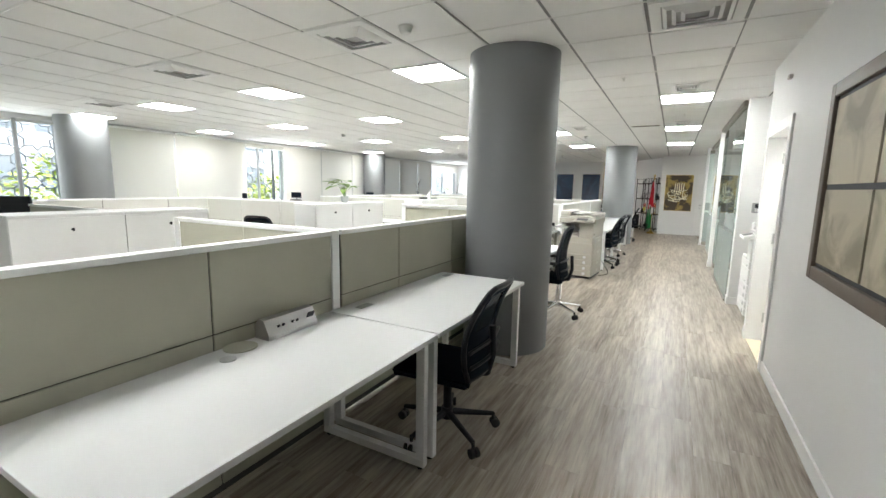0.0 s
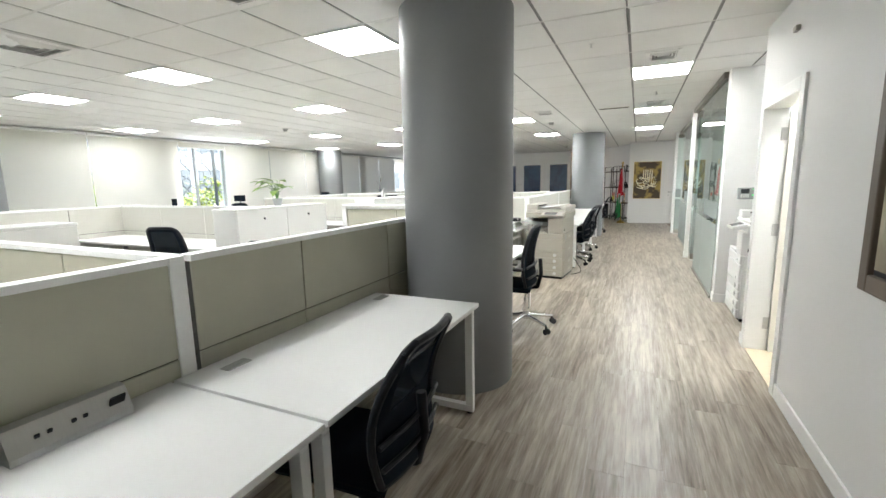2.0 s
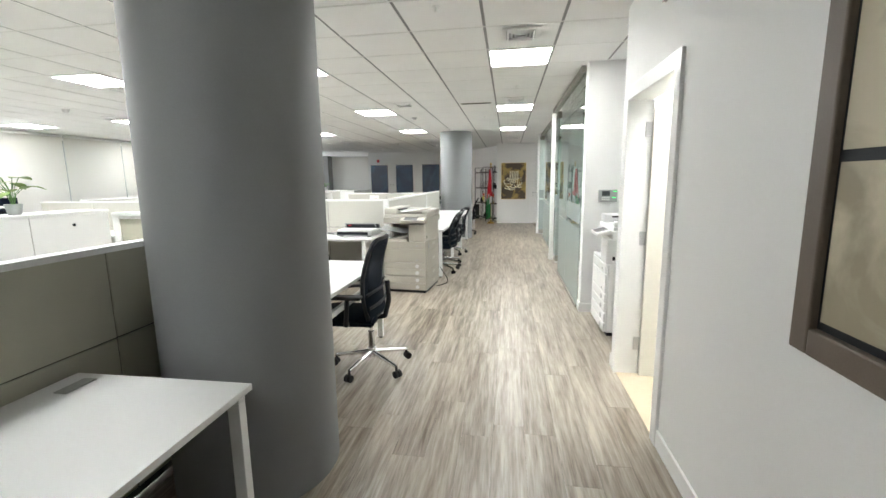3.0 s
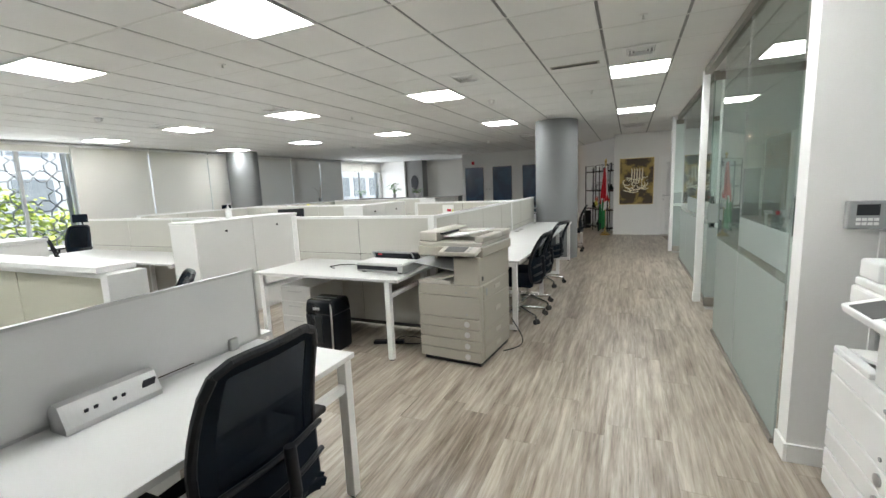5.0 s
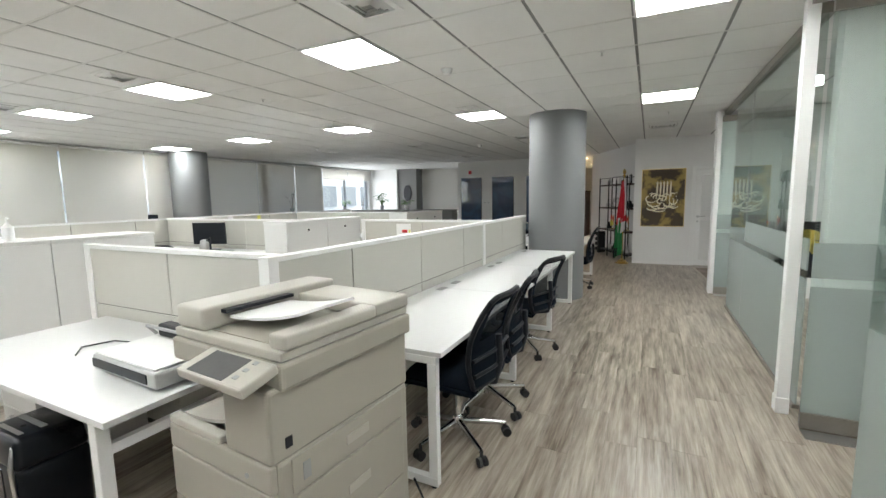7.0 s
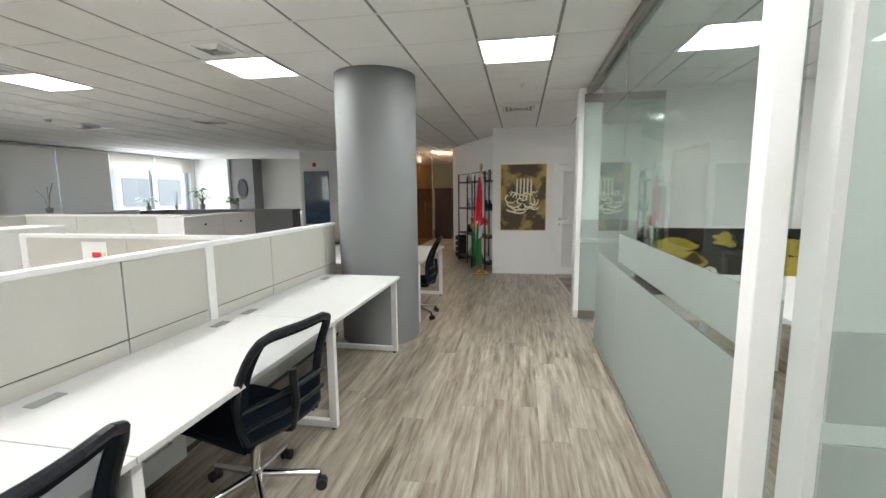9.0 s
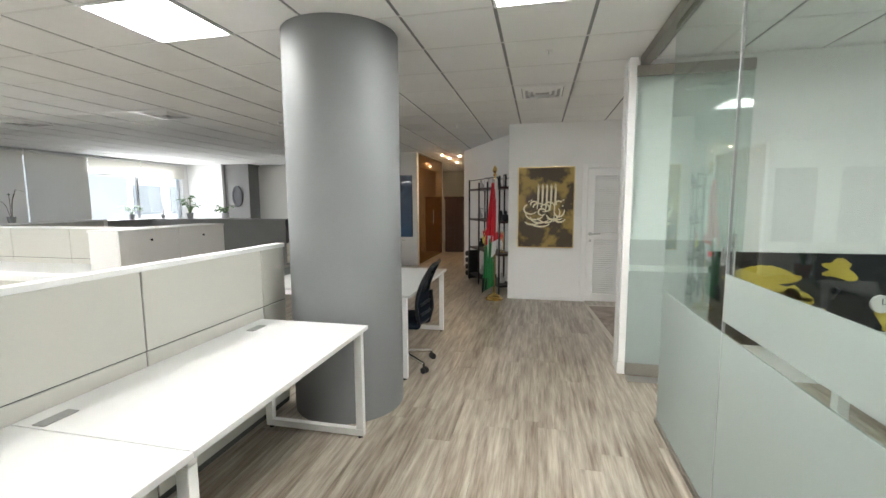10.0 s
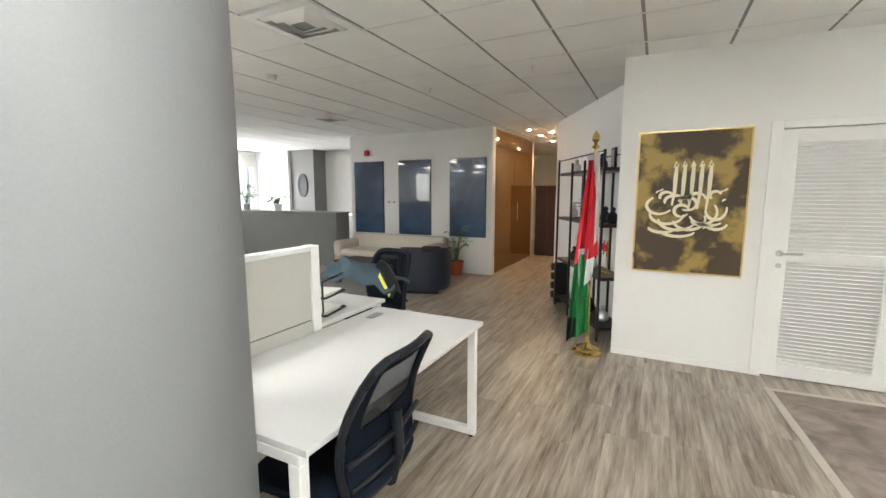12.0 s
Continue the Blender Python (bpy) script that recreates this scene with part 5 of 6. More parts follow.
# ---- counters near the end windows ----
t = thing("pantry_counter", "slate grey counter under the end windows", "counter", pose(0, 0, 0))
boxes("window_run", [(XW + 0.02, -9.85, 15.7, 19.09, 0, 1.09)], SLATE, t, bevel=0.004)
boxes("cross_run", [(XW + 0.02, -5.95, 19.1, 19.51, 0, 1.09)], SLATE, t, bevel=0.004)
boxes("worktop", [(XW + 0.02, -9.82, 15.68, 19.07, 1.092, 1.12)], SLATE, t)
boxes("worktop", [(XW + 0.02, -5.92, 19.075, 19.53, 1.092, 1.12)], SLATE, t)
plant(-10.1, 16.2, 1.12, "bare branches in a grey vase on the counter", 7, 0.55, 0.20, 0.14, 0.07, 0.15, GREYP, LEAF, 20, True)
plant(-10.1, 18.75, 1.12, "low green succulent in a pot on the counter", 22, 0.24, 0.18, 0.11, 0.08, 0.12, GREYP, LEAF, 21)
plant(-9.7, 19.3, 1.12, "tall bare orchid stems in a grey pot on the counter", 5, 0.75, 0.16, 0.04, 0.05, 0.10, GREYP, LEAF, 22, True)
plant(-8.85, 19.3, 1.12, "dark-leaved plant in a grey pot on the counter", 40, 0.48, 0.24, 0.10, 0.08, 0.15, GREYP, LEAF, 23)
plant(-7.8, 19.3, 1.12, "trailing plant in a pale pot on the counter", 24, 0.20, 0.20, 0.10, 0.10, 0.15, WHITEP, LEAF, 24)
t = thing("wall_mirror", "rounded dark-framed mirror on the grey pier", "mirror", pose(-8.84, 21.15, 1.72))
bm = bmesh.new()
lathe(bm, [(0.21, 0), (0.21, 0.03), (0.15, 0.034), (0.15, 0.02)], 32)
bmesh.ops.rotate(bm, matrix=Matrix.Rotation(radians(90), 3, "X"), verts=bm.verts[:])
bmesh.ops.scale(bm, vec=(0.85, 1, 1.5), verts=bm.verts[:])
part("rim", bm, BLACK, t, smooth=True)

# ---- lounge ----
t = thing("sofa", "low cream fabric sofa below the blue pictures", "sofa", pose(-5.72, 18.66, 0))
boxes("base", [(0, 2.15, 0.08, 0.85, 0.10, 0.30)], SOFA, t, bevel=0.03)
for x0 in (0.20, 1.08):
    boxes("seat_cushion", [(x0, x0 + 0.87, 0.02, 0.66, 0.30, 0.44)], SOFA, t, bevel=0.05)
boxes("backrest", [(0.0, 2.15, 0.62, 0.88, 0.30, 0.70)], SOFA, t, bevel=0.08)
for x0 in (0.0, 1.95):
    boxes("armrest", [(x0, x0 + 0.20, 0.04, 0.82, 0.28, 0.60)], SOFA, t, bevel=0.07)
for px in (0.1, 2.05):
    for py in (0.15, 0.78):
        boxes("foot", [(px - 0.03, px + 0.03, py - 0.03, py + 0.03, 0, 0.10)], DARKWOOD, t)
t = thing("tub_chair", "round navy leather tub armchair", "armchair", pose(-3.28, 18.02, 0, 0, 0, 200))
bm = bmesh.new()
def shell(u, v):
    a = radians(-15 + 210 * u)
    r = 0.40 + 0.02 * math.sin(math.pi * v)
    return r * math.cos(a), r * math.sin(a) * 0.95, 0.06 + (0.66 - 0.10 * (abs(u - 0.5) * 2) ** 3) * v
sheet(bm, shell, 28, 6, 0.09)
bmesh.ops.bevel(bm, geom=[e for e in bm.edges if e.calc_face_angle(0) > 1.0], offset=0.025, segments=2, affect="EDGES")
part("shell", bm, NAVY, t, smooth=True)
bm = bmesh.new()
lathe(bm, [(0.30, 0.10), (0.335, 0.14), (0.34, 0.38), (0.30, 0.43)], 32)
part("seat", bm, NAVY, t, smooth=True)
boxes("plinth", [(-0.25, 0.25, -0.25, 0.25, 0, 0.10)], BLACK, t)
boxes("throw", [(-0.30, -0.02, 0.30, 0.42, 0.66, 0.74)], BLACK, t, bevel=0.03)
t = thing("coffee_table", "low dark coffee table before the sofa", "table", pose(-4.9, 17.8, 0))
boxes("tabletop", [(0, 0.95, 0, 0.55, 0.36, 0.40)], DARKWOOD, t, bevel=0.004)
for px in (0.06, 0.89):
    for py in (0.06, 0.49):
        boxes("leg", [(px - 0.025, px + 0.025, py - 0.025, py + 0.025, 0, 0.36)], DARKWOOD, t)
tagged(boxes("area_rug", [(-5.7, -3.7, 17.3, 18.8, 0.001, 0.010)], SLATE, bevel=0.003), "dark grey rug under the lounge seats", "rug")

# ---- bronze glass corridor ----
t = thing("bronze_glass_partition", "bronze-tinted glass wall with a steel pull handle", "glass wall", pose(-2.765, 0, 0))
for a, b in ((YB + 0.152, 20.9), (20.91, 22.2)):
    boxes("pane", [(0.0, 0.012, a, b, 0.02, H - 0.03)], COPPER, t)
boxes("end_rail", [(-0.005, 0.017, 22.202, 22.26, 0.0, H)], RAIL, t)
boxes("head_rail", [(-0.01, 0.022, YB + 0.152, 22.2, H - 0.03, H - 0.002)], RAIL, t)
bm = bmesh.new()
rod(bm, (0.05, 21.0, 0.95), (0.05, 21.0, 1.30), 0.012)
rod(bm, (0.012, 21.0, 1.0), (0.05, 21.0, 1.0), 0.008)
rod(bm, (0.012, 21.0, 1.25), (0.05, 21.0, 1.25), 0.008)
part("pull_handle", bm, CHROME, t, smooth=True)
wall("wall_corridor_side", [(-5.80, -2.77, 22.3, 22.42, 0, H)], label="wall behind the bronze glass room")
t = thing("wardrobe", "tall dark cherry cabinet at the end of the corridor", "cabinet", pose(-2.72, 22.5, 0))
boxes("carcass", [(0, 0.55, 0.02, 1.1, 0.0, 1.62)], DARKWOOD, t, bevel=0.004)
for a in (0.0, 0.277):
    d = boxes("door", [(a + 0.002, a + 0.273, 0.0, 0.02, 0.06, 1.60)], DARKWOOD, t, bevel=0.006)
    boxes("panel", [(a + 0.05, a + 0.225, -0.008, 0.0, 0.2, 1.45)], DARKWOOD, d, bevel=0.004)
boxes("cornice", [(-0.02, 0.57, -0.02, 1.1, 1.62, 1.68)], DARKWOOD, t, bevel=0.01)
for k, (x, y) in enumerate(((-3.3, 20.4), (-2.3, 20.3), (-2.3, 21.2), (-3.3, 21.3), (-1.95, 20.7), (-2.3, 22.3), (-2.1, 23.4))):
    t = thing("downlight", "small warm recessed downlight", "ceiling light", pose(x, y, H), "corridor downlights")
    bm = bmesh.new()
    lathe(bm, [(0.035, -0.008), (0.042, -0.002), (0.042, 0)], 20)
    part("rim", bm, TRIM, t, smooth=True)
    bm = bmesh.new()
    rod(bm, (0, 0, -0.0105), (0, 0, -0.0085), 0.022, sides=20)
    part("lens", bm, SPOT, t)

# ---- shelf with ornaments, flag ----
shelf = thing("metal_shelf", "black steel shelf with dark boards holding models and trophies", "shelf", pose(-0.57, 16.76, 0, 0, 0, 118.4))
SL, SD = 1.46, 0.32
for px in (0.0, SL * 0.36, SL * 0.64, SL):
    for py in (-SD, 0.0):
        boxes("upright", [(px - 0.011, px + 0.011, py - 0.011, py + 0.011, 0, 1.93 if px in (0.0, SL) else 1.86)], BLACKSTEEL, shelf)
LEVELS = (0.14, 0.66, 1.20, 1.76)
for k, z in enumerate(LEVELS):
    boxes("shelf_board", [(0.012, SL - 0.012, -SD + 0.012, -0.012, z - 0.035, z)], DARKWOOD if k else BLACKSTEEL, shelf, bevel=0.003)
for z in (1.92,):
    boxes("top_rail", [(0.0, SL, -0.008, 0.008, z - 0.012, z)], BLACKSTEEL, shelf)
    boxes("top_rail", [(0.0, SL, -SD - 0.008, -SD + 0.008, z - 0.012, z)], BLACKSTEEL, shelf)
SM = shelf.matrix_basis.copy()
rng = random.Random(11)


def on_shelf(x, y, z, r=0):
    return SM @ pose(x, y, z, 0, 0, r)


for k, (x, z) in enumerate(((0.16, 1.76), (0.75, 1.76), (0.95, 1.76))):
    t = thing("photo_frame", "small framed photograph on the shelf", "photo frame", on_shelf(x, -0.16, z, 10 * k - 10))
    boxes("frame", [(-0.075, 0.075, -0.012, 0.012, 0, 0.20)], ALU if k else BLACK, t, bevel=0.003)
    boxes("print", [(-0.055, 0.055, 0.0122, 0.014, 0.02, 0.18)], PAPER if k else GREYP, t)
for k, (x, z) in enumerate(((1.25, 1.76), (0.30, 1.20), (0.55, 1.20), (0.62, 0.14), (0.25, 0.14), (0.9, 0.14), (1.16, 0.14), (1.22, 0.66), (0.62, 0.66), (0.12, 1.20), (1.3, 1.20), (0.45, 1.76))):
    t = thing("ornament", "dark rounded ornament on the shelf", "ornament", on_shelf(x, -0.16, z))
    bm = bmesh.new()
    r = 0.055 + 0.015 * rng.random()
    lathe(bm, [(r * 0.6, 0), (r, 0.03), (r * 0.9, 0.08), (r * 0.3, 0.12), (r * 0.45, 0.15), (0.01, 0.17)], 18)
    part("body", bm, BLACK if k % 2 else ALU, t, smooth=True)
for k, (x, z) in enumerate(((1.0, 1.20), (1.05, 1.50), (0.75, 1.20))):
    t = thing("model_aircraft", "dark model aircraft on a stand", "model", on_shelf(x, -0.16, 1.20, 30 * k))
    bm = bmesh.new()
    box(bm, -0.05, 0.05, -0.04, 0.04, 0, 0.015, 0.003)
    rod(bm, (0, 0, 0.015), (0, 0, 0.13 + 0.04 * k), 0.005)
    part("stand", bm, BLACKSTEEL, t)
    bm = bmesh.new()
    z1 = 0.14 + 0.04 * k
    rod(bm, (-0.10, 0, z1), (0.12, 0, z1 + 0.01), 0.014, 0.006)
    box(bm, -0.02, 0.03, -0.11, 0.11, z1, z1 + 0.006)
    box(bm, -0.10, -0.07, -0.04, 0.04, z1, z1 + 0.005)
    part("airframe", bm, GREYP, t)
for k, (x, mats) in enumerate(((0.98, (RED, YELLOW)), (1.08, (RED, YELLOW)), (0.30, (RED, WHITECLOTH)), (0.22, (RED, WHITECLOTH)))):
    t = thing("table_flag", "small table flag in red and " + ("yellow" if k < 2 else "white"), "flag", on_shelf(x, -0.17, 0.66))
    bm = bmesh.new()
    lathe(bm, [(0.035, 0), (0.035, 0.01), (0.006, 0.018), (0.004, 0.36), (0.001, 0.37)], 14)
    part("staff", bm, BRASS, t, smooth=True)
    for q in range(2):
        bm = bmesh.new()
        sheet(bm, lambda u, v: (0.01 + 0.06 * u * (1 - 0.5 * v) * (1 if q == 0 else 1), 0.012 * math.sin(8 * u + 3 * v) + 0.012 * q, 0.35 - 0.13 * v - 0.11 * q - 0.05 * u), 6, 5, 0.003)
        part("cloth", bm, mats[q], t, smooth=True)
t = thing("dumbbell_rack", "stack of small black dumbbells at the end of the shelf", "dumbbells", on_shelf(SL + 0.13, -0.12, 0))
boxes("rack", [(-0.03, 0.03, -0.10, 0.10, 0, 0.56)], BLACKSTEEL, t, bevel=0.004)
for k in range(4):
    z = 0.10 + 0.13 * k
    bm = bmesh.new()
    for s in (-1, 1):
        rod(bm, (0.06, s * 0.05, z), (0.06, s * 0.12, z), 0.05, sides=14)
    rod(bm, (0.06, -0.05, z), (0.06, 0.05, z), 0.014)
    part("dumbbell", bm, RUBBER, t)

t = thing("floor_flag", "draped flag in red, white, green and black on a brass pole", "flag", pose(-0.61, 16.40, 0))
bm = bmesh.new()
lathe(bm, [(0.135, 0), (0.135, 0.02), (0.10, 0.035), (0.10, 0.06), (0.04, 0.085), (0.018, 0.11), (0.018, 0.16)], 32)
part("base", bm, BRASS, t, smooth=True)
bm = bmesh.new()
rod(bm, (0, 0, 0.16), (0, 0, 1.90), 0.013, sides=16)
part("pole", bm, BRASS, t, smooth=True)
bm = bmesh.new()
lathe(bm, [(0.014, 1.90), (0.035, 1.92), (0.012, 1.945), (0.035, 1.98), (0.03, 2.02), (0.004, 2.06)], 16)
part("finial", bm, BRASS, t, smooth=True)


def drape(zt, zb, left_t, left_b, right_t, right_b, depth, ph):
    """Pleated cloth hanging between two slanting edges."""
    def fn(u, v):
        x0, x1 = 0.86 * (left_t + (left_b - left_t) * v), 0.86 * (right_t + (right_b - right_t) * v)
        z = zt + (zb - zt) * v
        return x0 + (x1 - x0) * u, -0.03 - depth * (0.5 + 0.5 * math.sin(9.5 * u + ph + 1.5 * v)) - 0.012 * math.sin(23 * u + 4 * v), z - 0.10 * (1 - u) * v
    bm = bmesh.new()
    sheet(bm, fn, 30, 16, 0.004)
    return bm


part("white_band", drape(1.86, 1.10, 0.0, 0.0, 0.05, 0.07, 0.03, 0.6), WHITECLOTH, t, "white cloth", smooth=True)
part("red_band", drape(1.80, 0.95, -0.05, -0.16, 0.0, 0.075, 0.06, 0.0), RED, t, "red cloth", smooth=True)
part("white_fold", drape(1.0, 0.72, -0.12, -0.10, 0.045, 0.02, 0.04, 1.0), WHITECLOTH, t, "white cloth", smooth=True)
part("green_band", drape(0.95, 0.22, -0.15, -0.20, -0.03, 0.0, 0.05, 2.0), GREEN, t, "green cloth", smooth=True)
part("black_band", drape(0.34, 0.20, -0.21, -0.21, -0.10, -0.10, 0.04, 0.3), BLACK, t, "black cloth", smooth=True)

# worn rug before the louvred door
t = thing("worn_rug", "worn taupe patterned rug with a pale edge", "rug", pose(0.85, 14.46, 0, 0, 0, 4))
boxes("field", [(0.05, 2.2, 0.05, 1.73, 0.001, 0.009)], RUGMAT, t)
for s in ((0, 2.25, 0, 0.05), (0, 2.25, 1.73, 1.78), (0, 0.05, 0.05, 1.73)):
    boxes("border", [(s[0], s[1], s[2], s[3], 0.001, 0.010)], RUGEDGE, t)


# ---- ceiling fittings ----
def vent(x, y, k=1.0):
    m = pose(x, y, H) @ Matrix.Diagonal((k, k, 1, 1))
    t = thing("ceiling_vent", "square white louvred ceiling diffuser" if k == 1 else "small square white ceiling grille", "air vent", m, "ceiling diffusers")
    boxes("backing", [(-0.24, 0.24, -0.24, 0.24, -0.006, -0.001)], VENTBACK, t)
    for q, r in enumerate((0.285, 0.205, 0.15, 0.095)):
        bm = bmesh.new()
        w = 0.07 if q == 0 else 0.026
        prof = [(r, -0.004), (r - w, -0.022 if q else -0.008)]
        for a, b in ((0, 1), (1, 2), (2, 3), (3, 0)):
            cs = [(1, 1), (-1, 1), (-1, -1), (1, -1)]
            quad = [(cs[a][0] * prof[0][0], cs[a][1] * prof[0][0], prof[0][1] - 0.004), (cs[b][0] * prof[0][0], cs[b][1] * prof[0][0], prof[0][1] - 0.004),
                    (cs[b][0] * prof[1][0], cs[b][1] * prof[1][0], prof[1][1] - 0.004), (cs[a][0] * prof[1][0], cs[a][1] * prof[1][0], prof[1][1] - 0.004)]
            f = bm.faces.new([bm.verts.new(p) for p in quad])
        bmesh.ops.remove_doubles(bm, verts=bm.verts[:], dist=1e-4)
        bmesh.ops.solidify(bm, geom=bm.faces[:], thickness=0.003)
        part("frame" if q == 0 else "slat", bm, TRIM, t)


for i, j in ((-4, 3), (-8, 3), (-13, 4), (0, 4), (-8, 23), (0, 23), (-4, 23), (-12, 23), (-8, 28)):
    vent(GX + 0.6 * (i + 0.5), GY + 0.6 * (j + 0.5))
for x, y in ((0.05, 5.56), (-1.68, 8.57), (0.06, 8.50), (-4.58, 8.67), (-2.31, 11.70), (-4.67, 11.76), (-7.1, 8.7)):
    vent(x, y, 0.55)
t = thing("linear_vent", "narrow slotted ceiling grille", "air vent", pose(-0.55, 8.73, H))
boxes("frame", [(-0.24, 0.24, -0.045, 0.045, -0.008, -0.001)], BEIGE2, t)
for k in range(3):
    boxes("slot", [(-0.22, 0.22, -0.03 + 0.022 * k, -0.018 + 0.022 * k, -0.010, -0.008)], GAP, t)
for x, y in ((-1.85, 2.65), (-1.83, 10.0), (-2.5, 16.7), (-3.6, 15.5), (-7.0, 7.8), (-7.0, 14.0)):
    t = thing("smoke_detector", "white round smoke detector on the ceiling", "smoke detector", pose(x, y, H), "smoke detectors")
    bm = bmesh.new()
    lathe(bm, [(0.055, -0.012), (0.055, 0.0)], 22)
    part("base", bm, WHITEP, t, smooth=True)
    bm = bmesh.new()
    lathe(bm, [(0.025, -0.055), (0.04, -0.045), (0.048, -0.012)], 22)
    part("chamber", bm, WHITEP, t, smooth=True)
for x, y in ((0.06, 7.6), (-0.5, 10.2), (-1.2, 16.4), (-0.55, 4.9), (0.1, 13.4), (-4.2, 10.0), (-3.4, 6.9)):
    t = thing("sprinkler", "small chrome sprinkler head in the ceiling", "sprinkler", pose(x, y, H), "sprinklers")
    bm = bmesh.new()
    lathe(bm, [(0.03, -0.004), (0.03, 0)], 18)
    rod(bm, (0, 0, -0.03), (0, 0, -0.004), 0.008)
    rod(bm, (0, 0, -0.034), (0, 0, -0.03), 0.016)
    part("head", bm, WHITEP, t, smooth=True)
t = thing("wall_sensor", "small beige sensor high on the corridor wall", "sensor", pose(XR, 4.32, 2.42))
boxes("housing", [(-0.03, -0.002, 0, 0.07, 0, 0.035)], BEIGE2, t, bevel=0.006)

# ---- west windows: frames, glass, blinds, lattice ----
PANES = ((-2.3, -0.75), (-0.75, 0.75), (0.75, 2.5), (2.5, 3.10), (3.10, 3.72), (3.94, 5.7), (5.7, 7.5), (7.5, 8.28), (8.28, 9.12), (9.34, 10.8), (10.8, 12.4), (12.62, 15.4), (15.62, 17.85), (18.07, 19.45), (19.45, 20.84))
for k, (a, b) in enumerate(PANES):
    t = thing("window_%d" % (k + 1), "white framed window in the west wall", "window", pose(XW - 0.14, a, SILL))
    t["kind"] = "structure"
    w, h = b - a, HEAD - SILL
    boxes("frame_post", [(-0.03, 0.03, 0, 0.028, 0, h)], MULLION, t)
    boxes("frame_post", [(-0.03, 0.03, w - 0.028, w, 0, h)], MULLION, t)
    boxes("frame_head", [(-0.03, 0.03, 0.035, w - 0.035, h - 0.05, h)], TRIM, t)
    boxes("frame_sill", [(-0.03, 0.03, 0.035, w - 0.035, 0, 0.05)], TRIM, t)
    pane = boxes("pane", [(-0.004, 0.004, 0.035, w - 0.035, 0.05, h - 0.05)], WINGLASS, t)
    pane.visible_shadow = False
BLINDS = ((-2.35, 1.72, 0.72), (3.80, 5.83, 0.50), (5.85, 7.74, 0.50), (9.08, 10.60, 0.50), (10.63, 12.15, 0.50), (12.18, 13.65, 0.50), (13.68, 15.25, 0.50), (15.28, 16.72, 0.50), (16.75, 18.02, 0.50), (18.06, 19.43, 2.25), (19.46, 20.88, 2.25), (7.76, 9.06, 2.50))
for a, b, z in BLINDS:
    t = thing("roller_blind", "raised pale roller blind" if z > 2 else "pale grey roller blind pulled down over the window", "blind", pose(XW + 0.05, a, 0), "roller blinds")
    bm = bmesh.new()
    sheet(bm, lambda u, v: (0.006 * math.sin(3.0 * u + a) * (1 - v), (b - a) * u, z + (H - 0.06 - z) * v), 10, 2, 0.0015)
    part("fabric", bm, BLIND, t, smooth=True)
    bm = bmesh.new()
    rod(bm, (0, 0, H - 0.045), (0, b - a, H - 0.045), 0.028)
    part("roller", bm, WHITEP, t)
    boxes("hem_bar", [(-0.008, 0.008, 0, b - a, z - 0.022, z)], TRIM, t, bevel=0.003)
tagged(boxes("window_ledge", [(XW, XW + 0.16, -2.3, 18.5, 0.40, 0.435)], TRIM), "white window ledge", "sill", kind="structure")
t = thing("low_bench_unit", "white low cupboard under the window with clutter", "cabinet", pose(XW + 0.17, 7.5, 0))
boxes("body", [(0, 0.42, 0, 1.7, 0, 0.63)], CAB, t, bevel=0.003)
boxes("top", [(-0.005, 0.44, -0.01, 1.71, 0.632, 0.66)], LAMINATE, t, bevel=0.002)
t = thing("window_desk", "white side desk by the blinds", "desk", pose(-10.2, 6.0, 0))
boxes("desktop", [(0, 0.6, 0, 1.1, 0.715, 0.74)], LAMINATE, t, bevel=0.002)
for px in (0.04, 0.56):
    for py in (0.04, 1.06):
        boxes("leg", [(px - 0.025, px + 0.025, py - 0.025, py + 0.025, 0, 0.715)], STEEL, t)


def lattice(y0, y1, z0, z1):
    """A metal screen of interlaced eight-pointed stars outside the window."""
    t = thing("lattice_screen", "grey metal screen of interlaced stars outside the window", "screen", pose(XW - 0.75, 0, 0))
    for y in (y0, y1):
        boxes("post", [(-0.03, 0.03, y - 0.03, y + 0.03, -0.15, z1 + 0.2)], LATTICE, t)
    c = 0.62
    bm = bmesh.new()
    for i in range(int((y1 - y0) / c) + 1):
        for j in range(int((z1 - z0) / c) + 1):
            cy, cz = y0 + c * (i + 0.5), z0 + c * (j + 0.5)
            pts = []
            for k in range(16):
                r = c * (0.47 if k % 2 == 0 else 0.34)
                a = radians(22.5 * k)
                pts.append((0, cy + r * math.cos(a), cz + r * math.sin(a)))
            for p, q in zip(pts, pts[1:] + pts[:1]):
                rod(bm, p, q, 0.014, sides=4)
            for k in (1, 3, 5, 7):
                a = radians(45 * k)
                rod(bm, (0, cy + c * 0.47 * math.cos(a), cz + c * 0.47 * math.sin(a)), (0, cy + c * 0.707 * math.cos(a), cz + c * 0.707 * math.sin(a)), 0.018, sides=4)
    part("bars", bm, LATTICE, t)


lattice(0.2, 3.9, 0.2, 2.9)
lattice(7.2, 9.3, 0.2, 2.9)
lattice(17.4, 18.4, 0.2, 2.9)

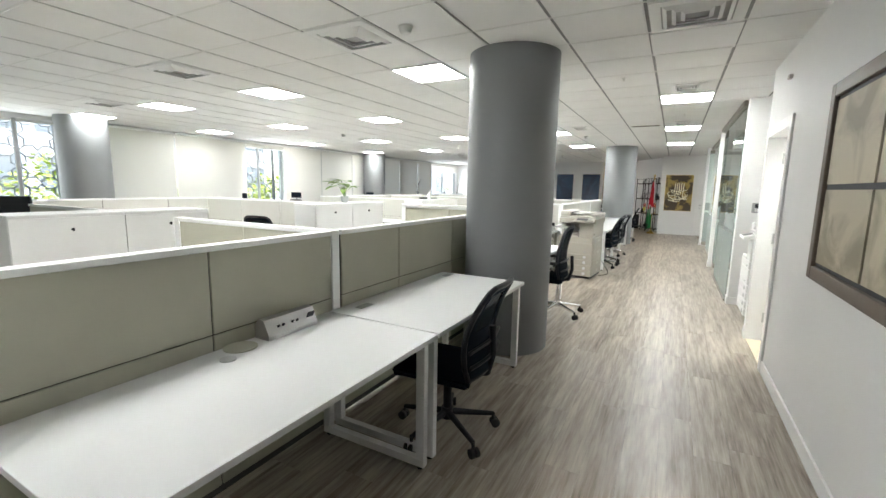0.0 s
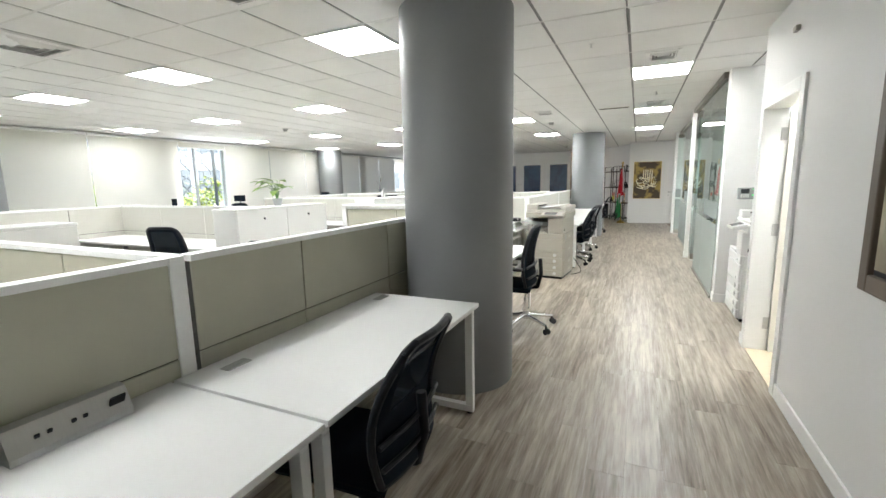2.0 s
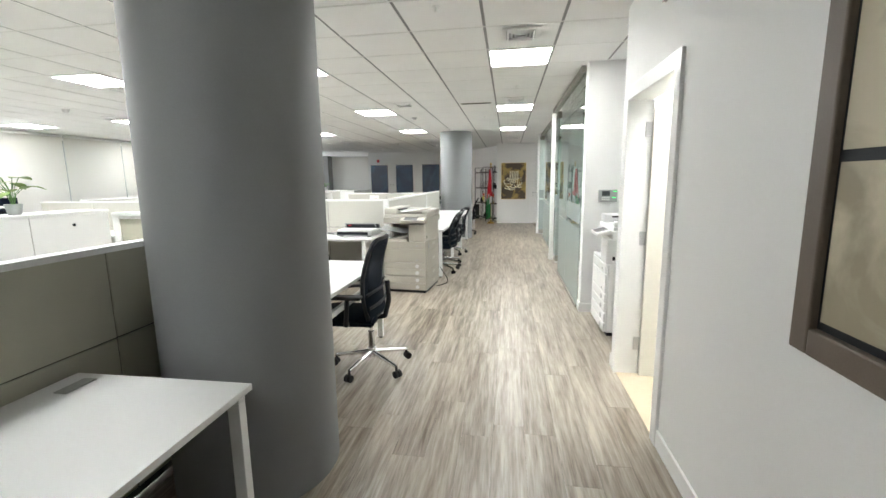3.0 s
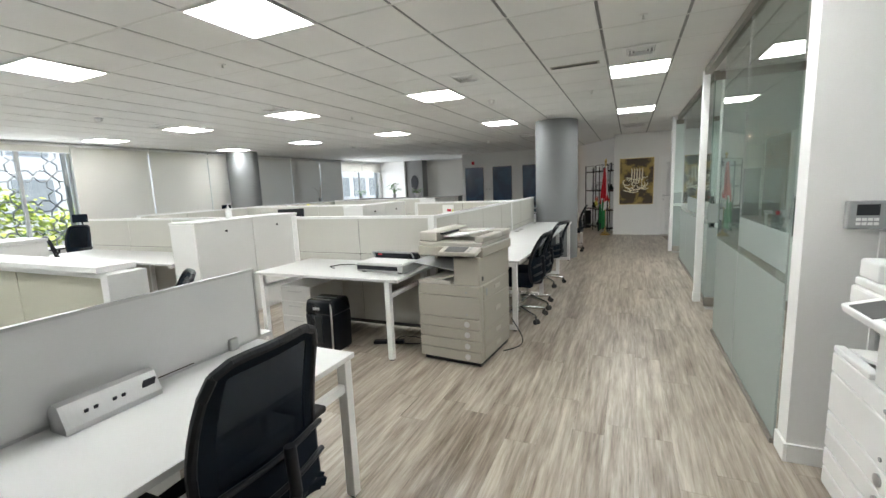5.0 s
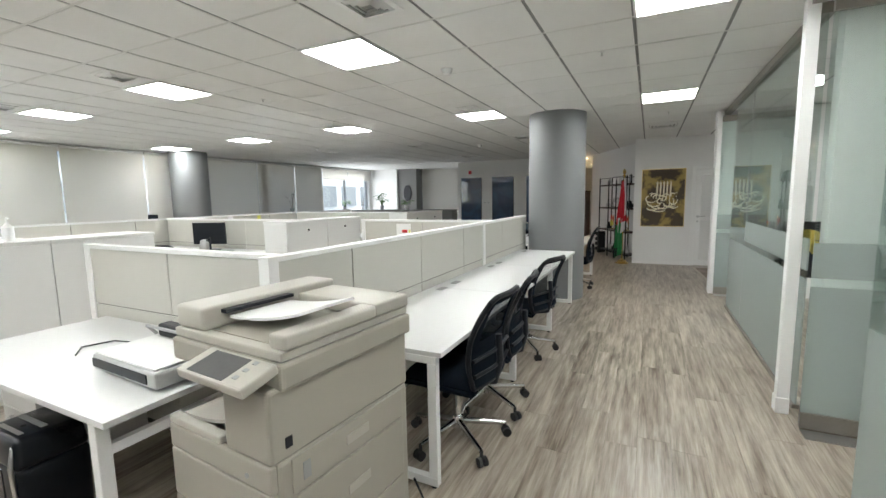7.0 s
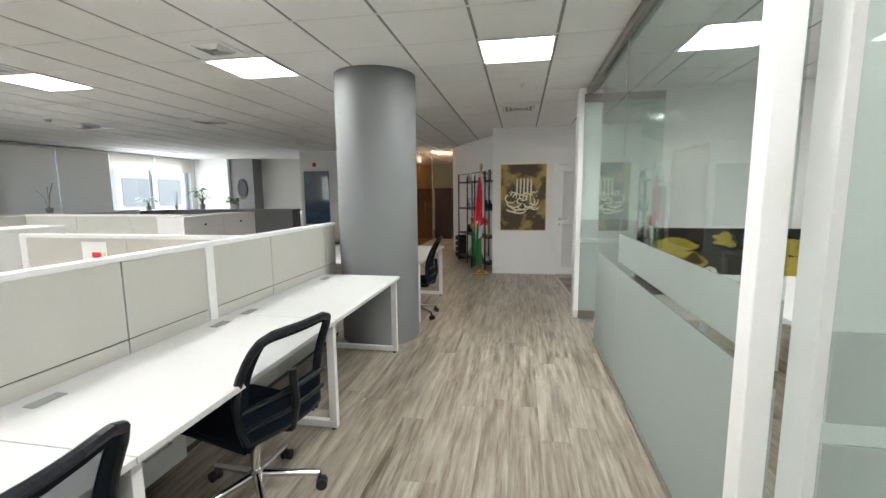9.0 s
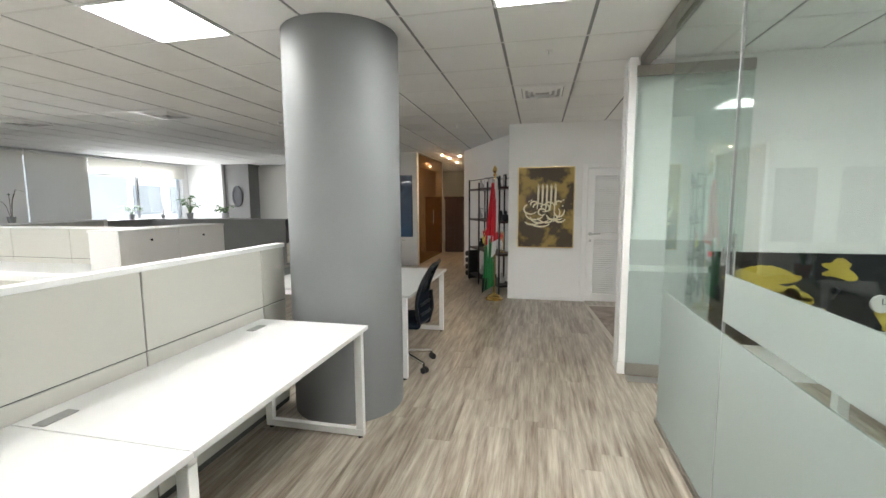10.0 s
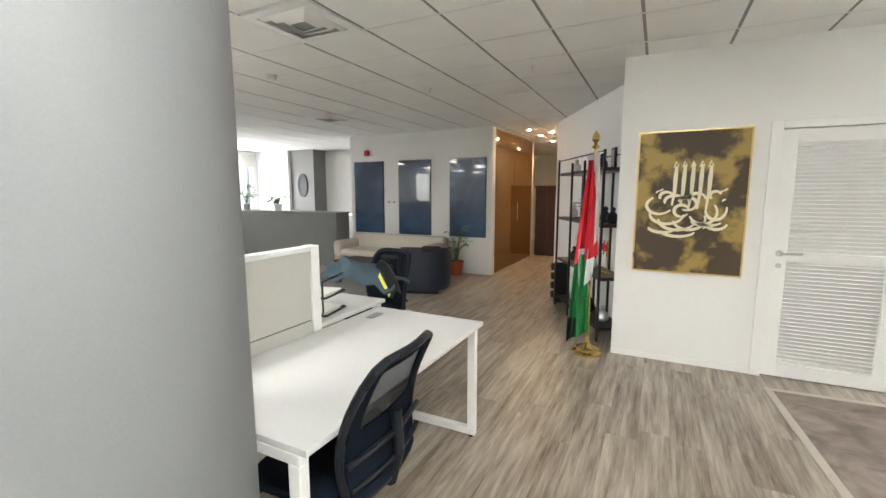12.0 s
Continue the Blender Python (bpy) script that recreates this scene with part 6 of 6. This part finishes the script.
# ---- outside ----
tagged(boxes("ground", [(-260, XW - 0.31, -150, 200, -0.30, -0.15)], PAVING), "pale paving outside the windows", "ground", kind="structure")
rng = random.Random(21)
for n, (ya, yb) in enumerate(((-2.0, 5.5), (6.2, 11.5))):
    bm = bmesh.new()
    for k in range(5200):
        y = rng.uniform(ya, yb)
        x = XW - 2.3 - rng.random() ** 0.6 * 1.5
        z = rng.uniform(-0.1, 1.0) * (1.62 + 0.35 * math.sin(1.7 * y) + 0.2 * math.sin(4.1 * y + 1)) + rng.uniform(-0.1, 0.15)
        a, e, s = rng.uniform(0, 6.28), rng.uniform(-0.7, 0.9), rng.uniform(0.09, 0.17)
        d = Vector((math.cos(a) * math.cos(e), math.sin(a) * math.cos(e), math.sin(e)))
        w = d.cross(Vector((0.2, 0.3, 1))).normalized() * s * 0.45
        p = Vector((x, y, max(-0.14, z)))
        bm.faces.new([bm.verts.new(q) for q in (p, p + d * s * 0.5 + w, p + d * s, p + d * s * 0.5 - w)])
    tagged(part("hedge", bm, HEDGE), "bright yellow-green leafy hedge outside", "hedge", kind="stuff")


def tower(x, y, w, d, h, floors, bays):
    t = thing("office_building", "pale grey office building with rows of dark windows", "building", pose(x, y, -0.15))
    boxes("wall", [(-d, 0, 0, w, 0, h)], FACADE, t)
    boxes("roof", [(-d - 0.2, 0.2, -0.2, w + 0.2, h, h + 0.5)], FACADE, t)
    fh, bw = h / floors, w / bays
    for f in range(floors):
        for b in range(bays):
            boxes("window", [(0.0, 0.08, b * bw + bw * 0.14, b * bw + bw * 0.86, f * fh + fh * 0.25, f * fh + fh * 0.82)], FACADEWIN, t)


tower(-34, -22, 26, 12, 19, 5, 9)
tower(-38, 9, 22, 12, 24, 6, 7)
tower(-30, 36, 20, 12, 15, 4, 6)

# blind of the north window
t = thing("roller_blind", "peach-lit roller blind over the north window", "blind", pose(-8.42, 21.6, 0))
bm = bmesh.new()
sheet(bm, lambda u, v: (2.6 * u, 0.0, 0.95 + (H - 1.0) * v), 4, 2, 0.0015)
part("fabric", bm, BLIND, t)

# slim sign stand between the first desks and the window
t = thing("sign_stand", "slim grey upright sign stand on a flat base", "sign stand", pose(-5.0, 0.40, 0, 0, 0, 78))
boxes("base", [(-0.17, 0.17, -0.14, 0.14, 0, 0.012)], ALU, t, bevel=0.003)
boxes("post", [(-0.025, 0.025, -0.012, 0.012, 0.012, 1.25)], ALU, t, bevel=0.004)
boxes("sign_panel", [(-0.045, 0.045, -0.022, -0.0125, 0.72, 1.22)], ALU, t, bevel=0.003)
bm = bmesh.new()
rod(bm, (0, 0, 1.25), (0, 0, 1.62), 0.008)
part("rod", bm, ALU, t)

# ---- floor planks, last ----
PW, PL = 0.182, 1.22
rng = random.Random(3)
plank = bpy.data.meshes.new("plank")
bm = bmesh.new()
box(bm, 0.0006, PW - 0.0006, 0.0006, PL - 0.0006, -0.0035, 0.0)
bm.to_mesh(plank)
bm.free()
plank.materials.append(FLOORMAT)
floor = bpy.data.objects["floor"]
verts, faces, count = [], [], 0
cols = int((4.9 - XW) / PW)
for i in range(cols):
    x = XW + 0.01 + i * PW
    off = rng.uniform(0, PL)
    for j in range(-1, 25):
        y = -3.1 + off + j * PL
        if -1.75 < x < 0.72 and 0.2 < y < 18.6 and count < 300:
            o = new("plank", plank)
            o.parent = floor
            o.location = (x, y, 0)
            count += 1
        else:
            b = len(verts)
            x0, x1, y0, y1 = x + 0.0006, x + PW - 0.0006, y + 0.0006, y + PL - 0.0006
            verts += [(p, q, r) for r in (-0.0035, 0.0) for p, q in ((x0, y0), (x1, y0), (x1, y1), (x0, y1))]
            faces += [(b + 4, b + 5, b + 6, b + 7), (b, b + 1, b + 5, b + 4), (b + 1, b + 2, b + 6, b + 5), (b + 2, b + 3, b + 7, b + 6), (b + 3, b, b + 4, b + 7)]
me = bpy.data.meshes.new("floor_planks")
me.from_pydata(verts, [], faces)
me.materials.append(FLOORMAT)
o = new("floor_planks", me)
o.parent = floor
tagged(o, kind="stuff")
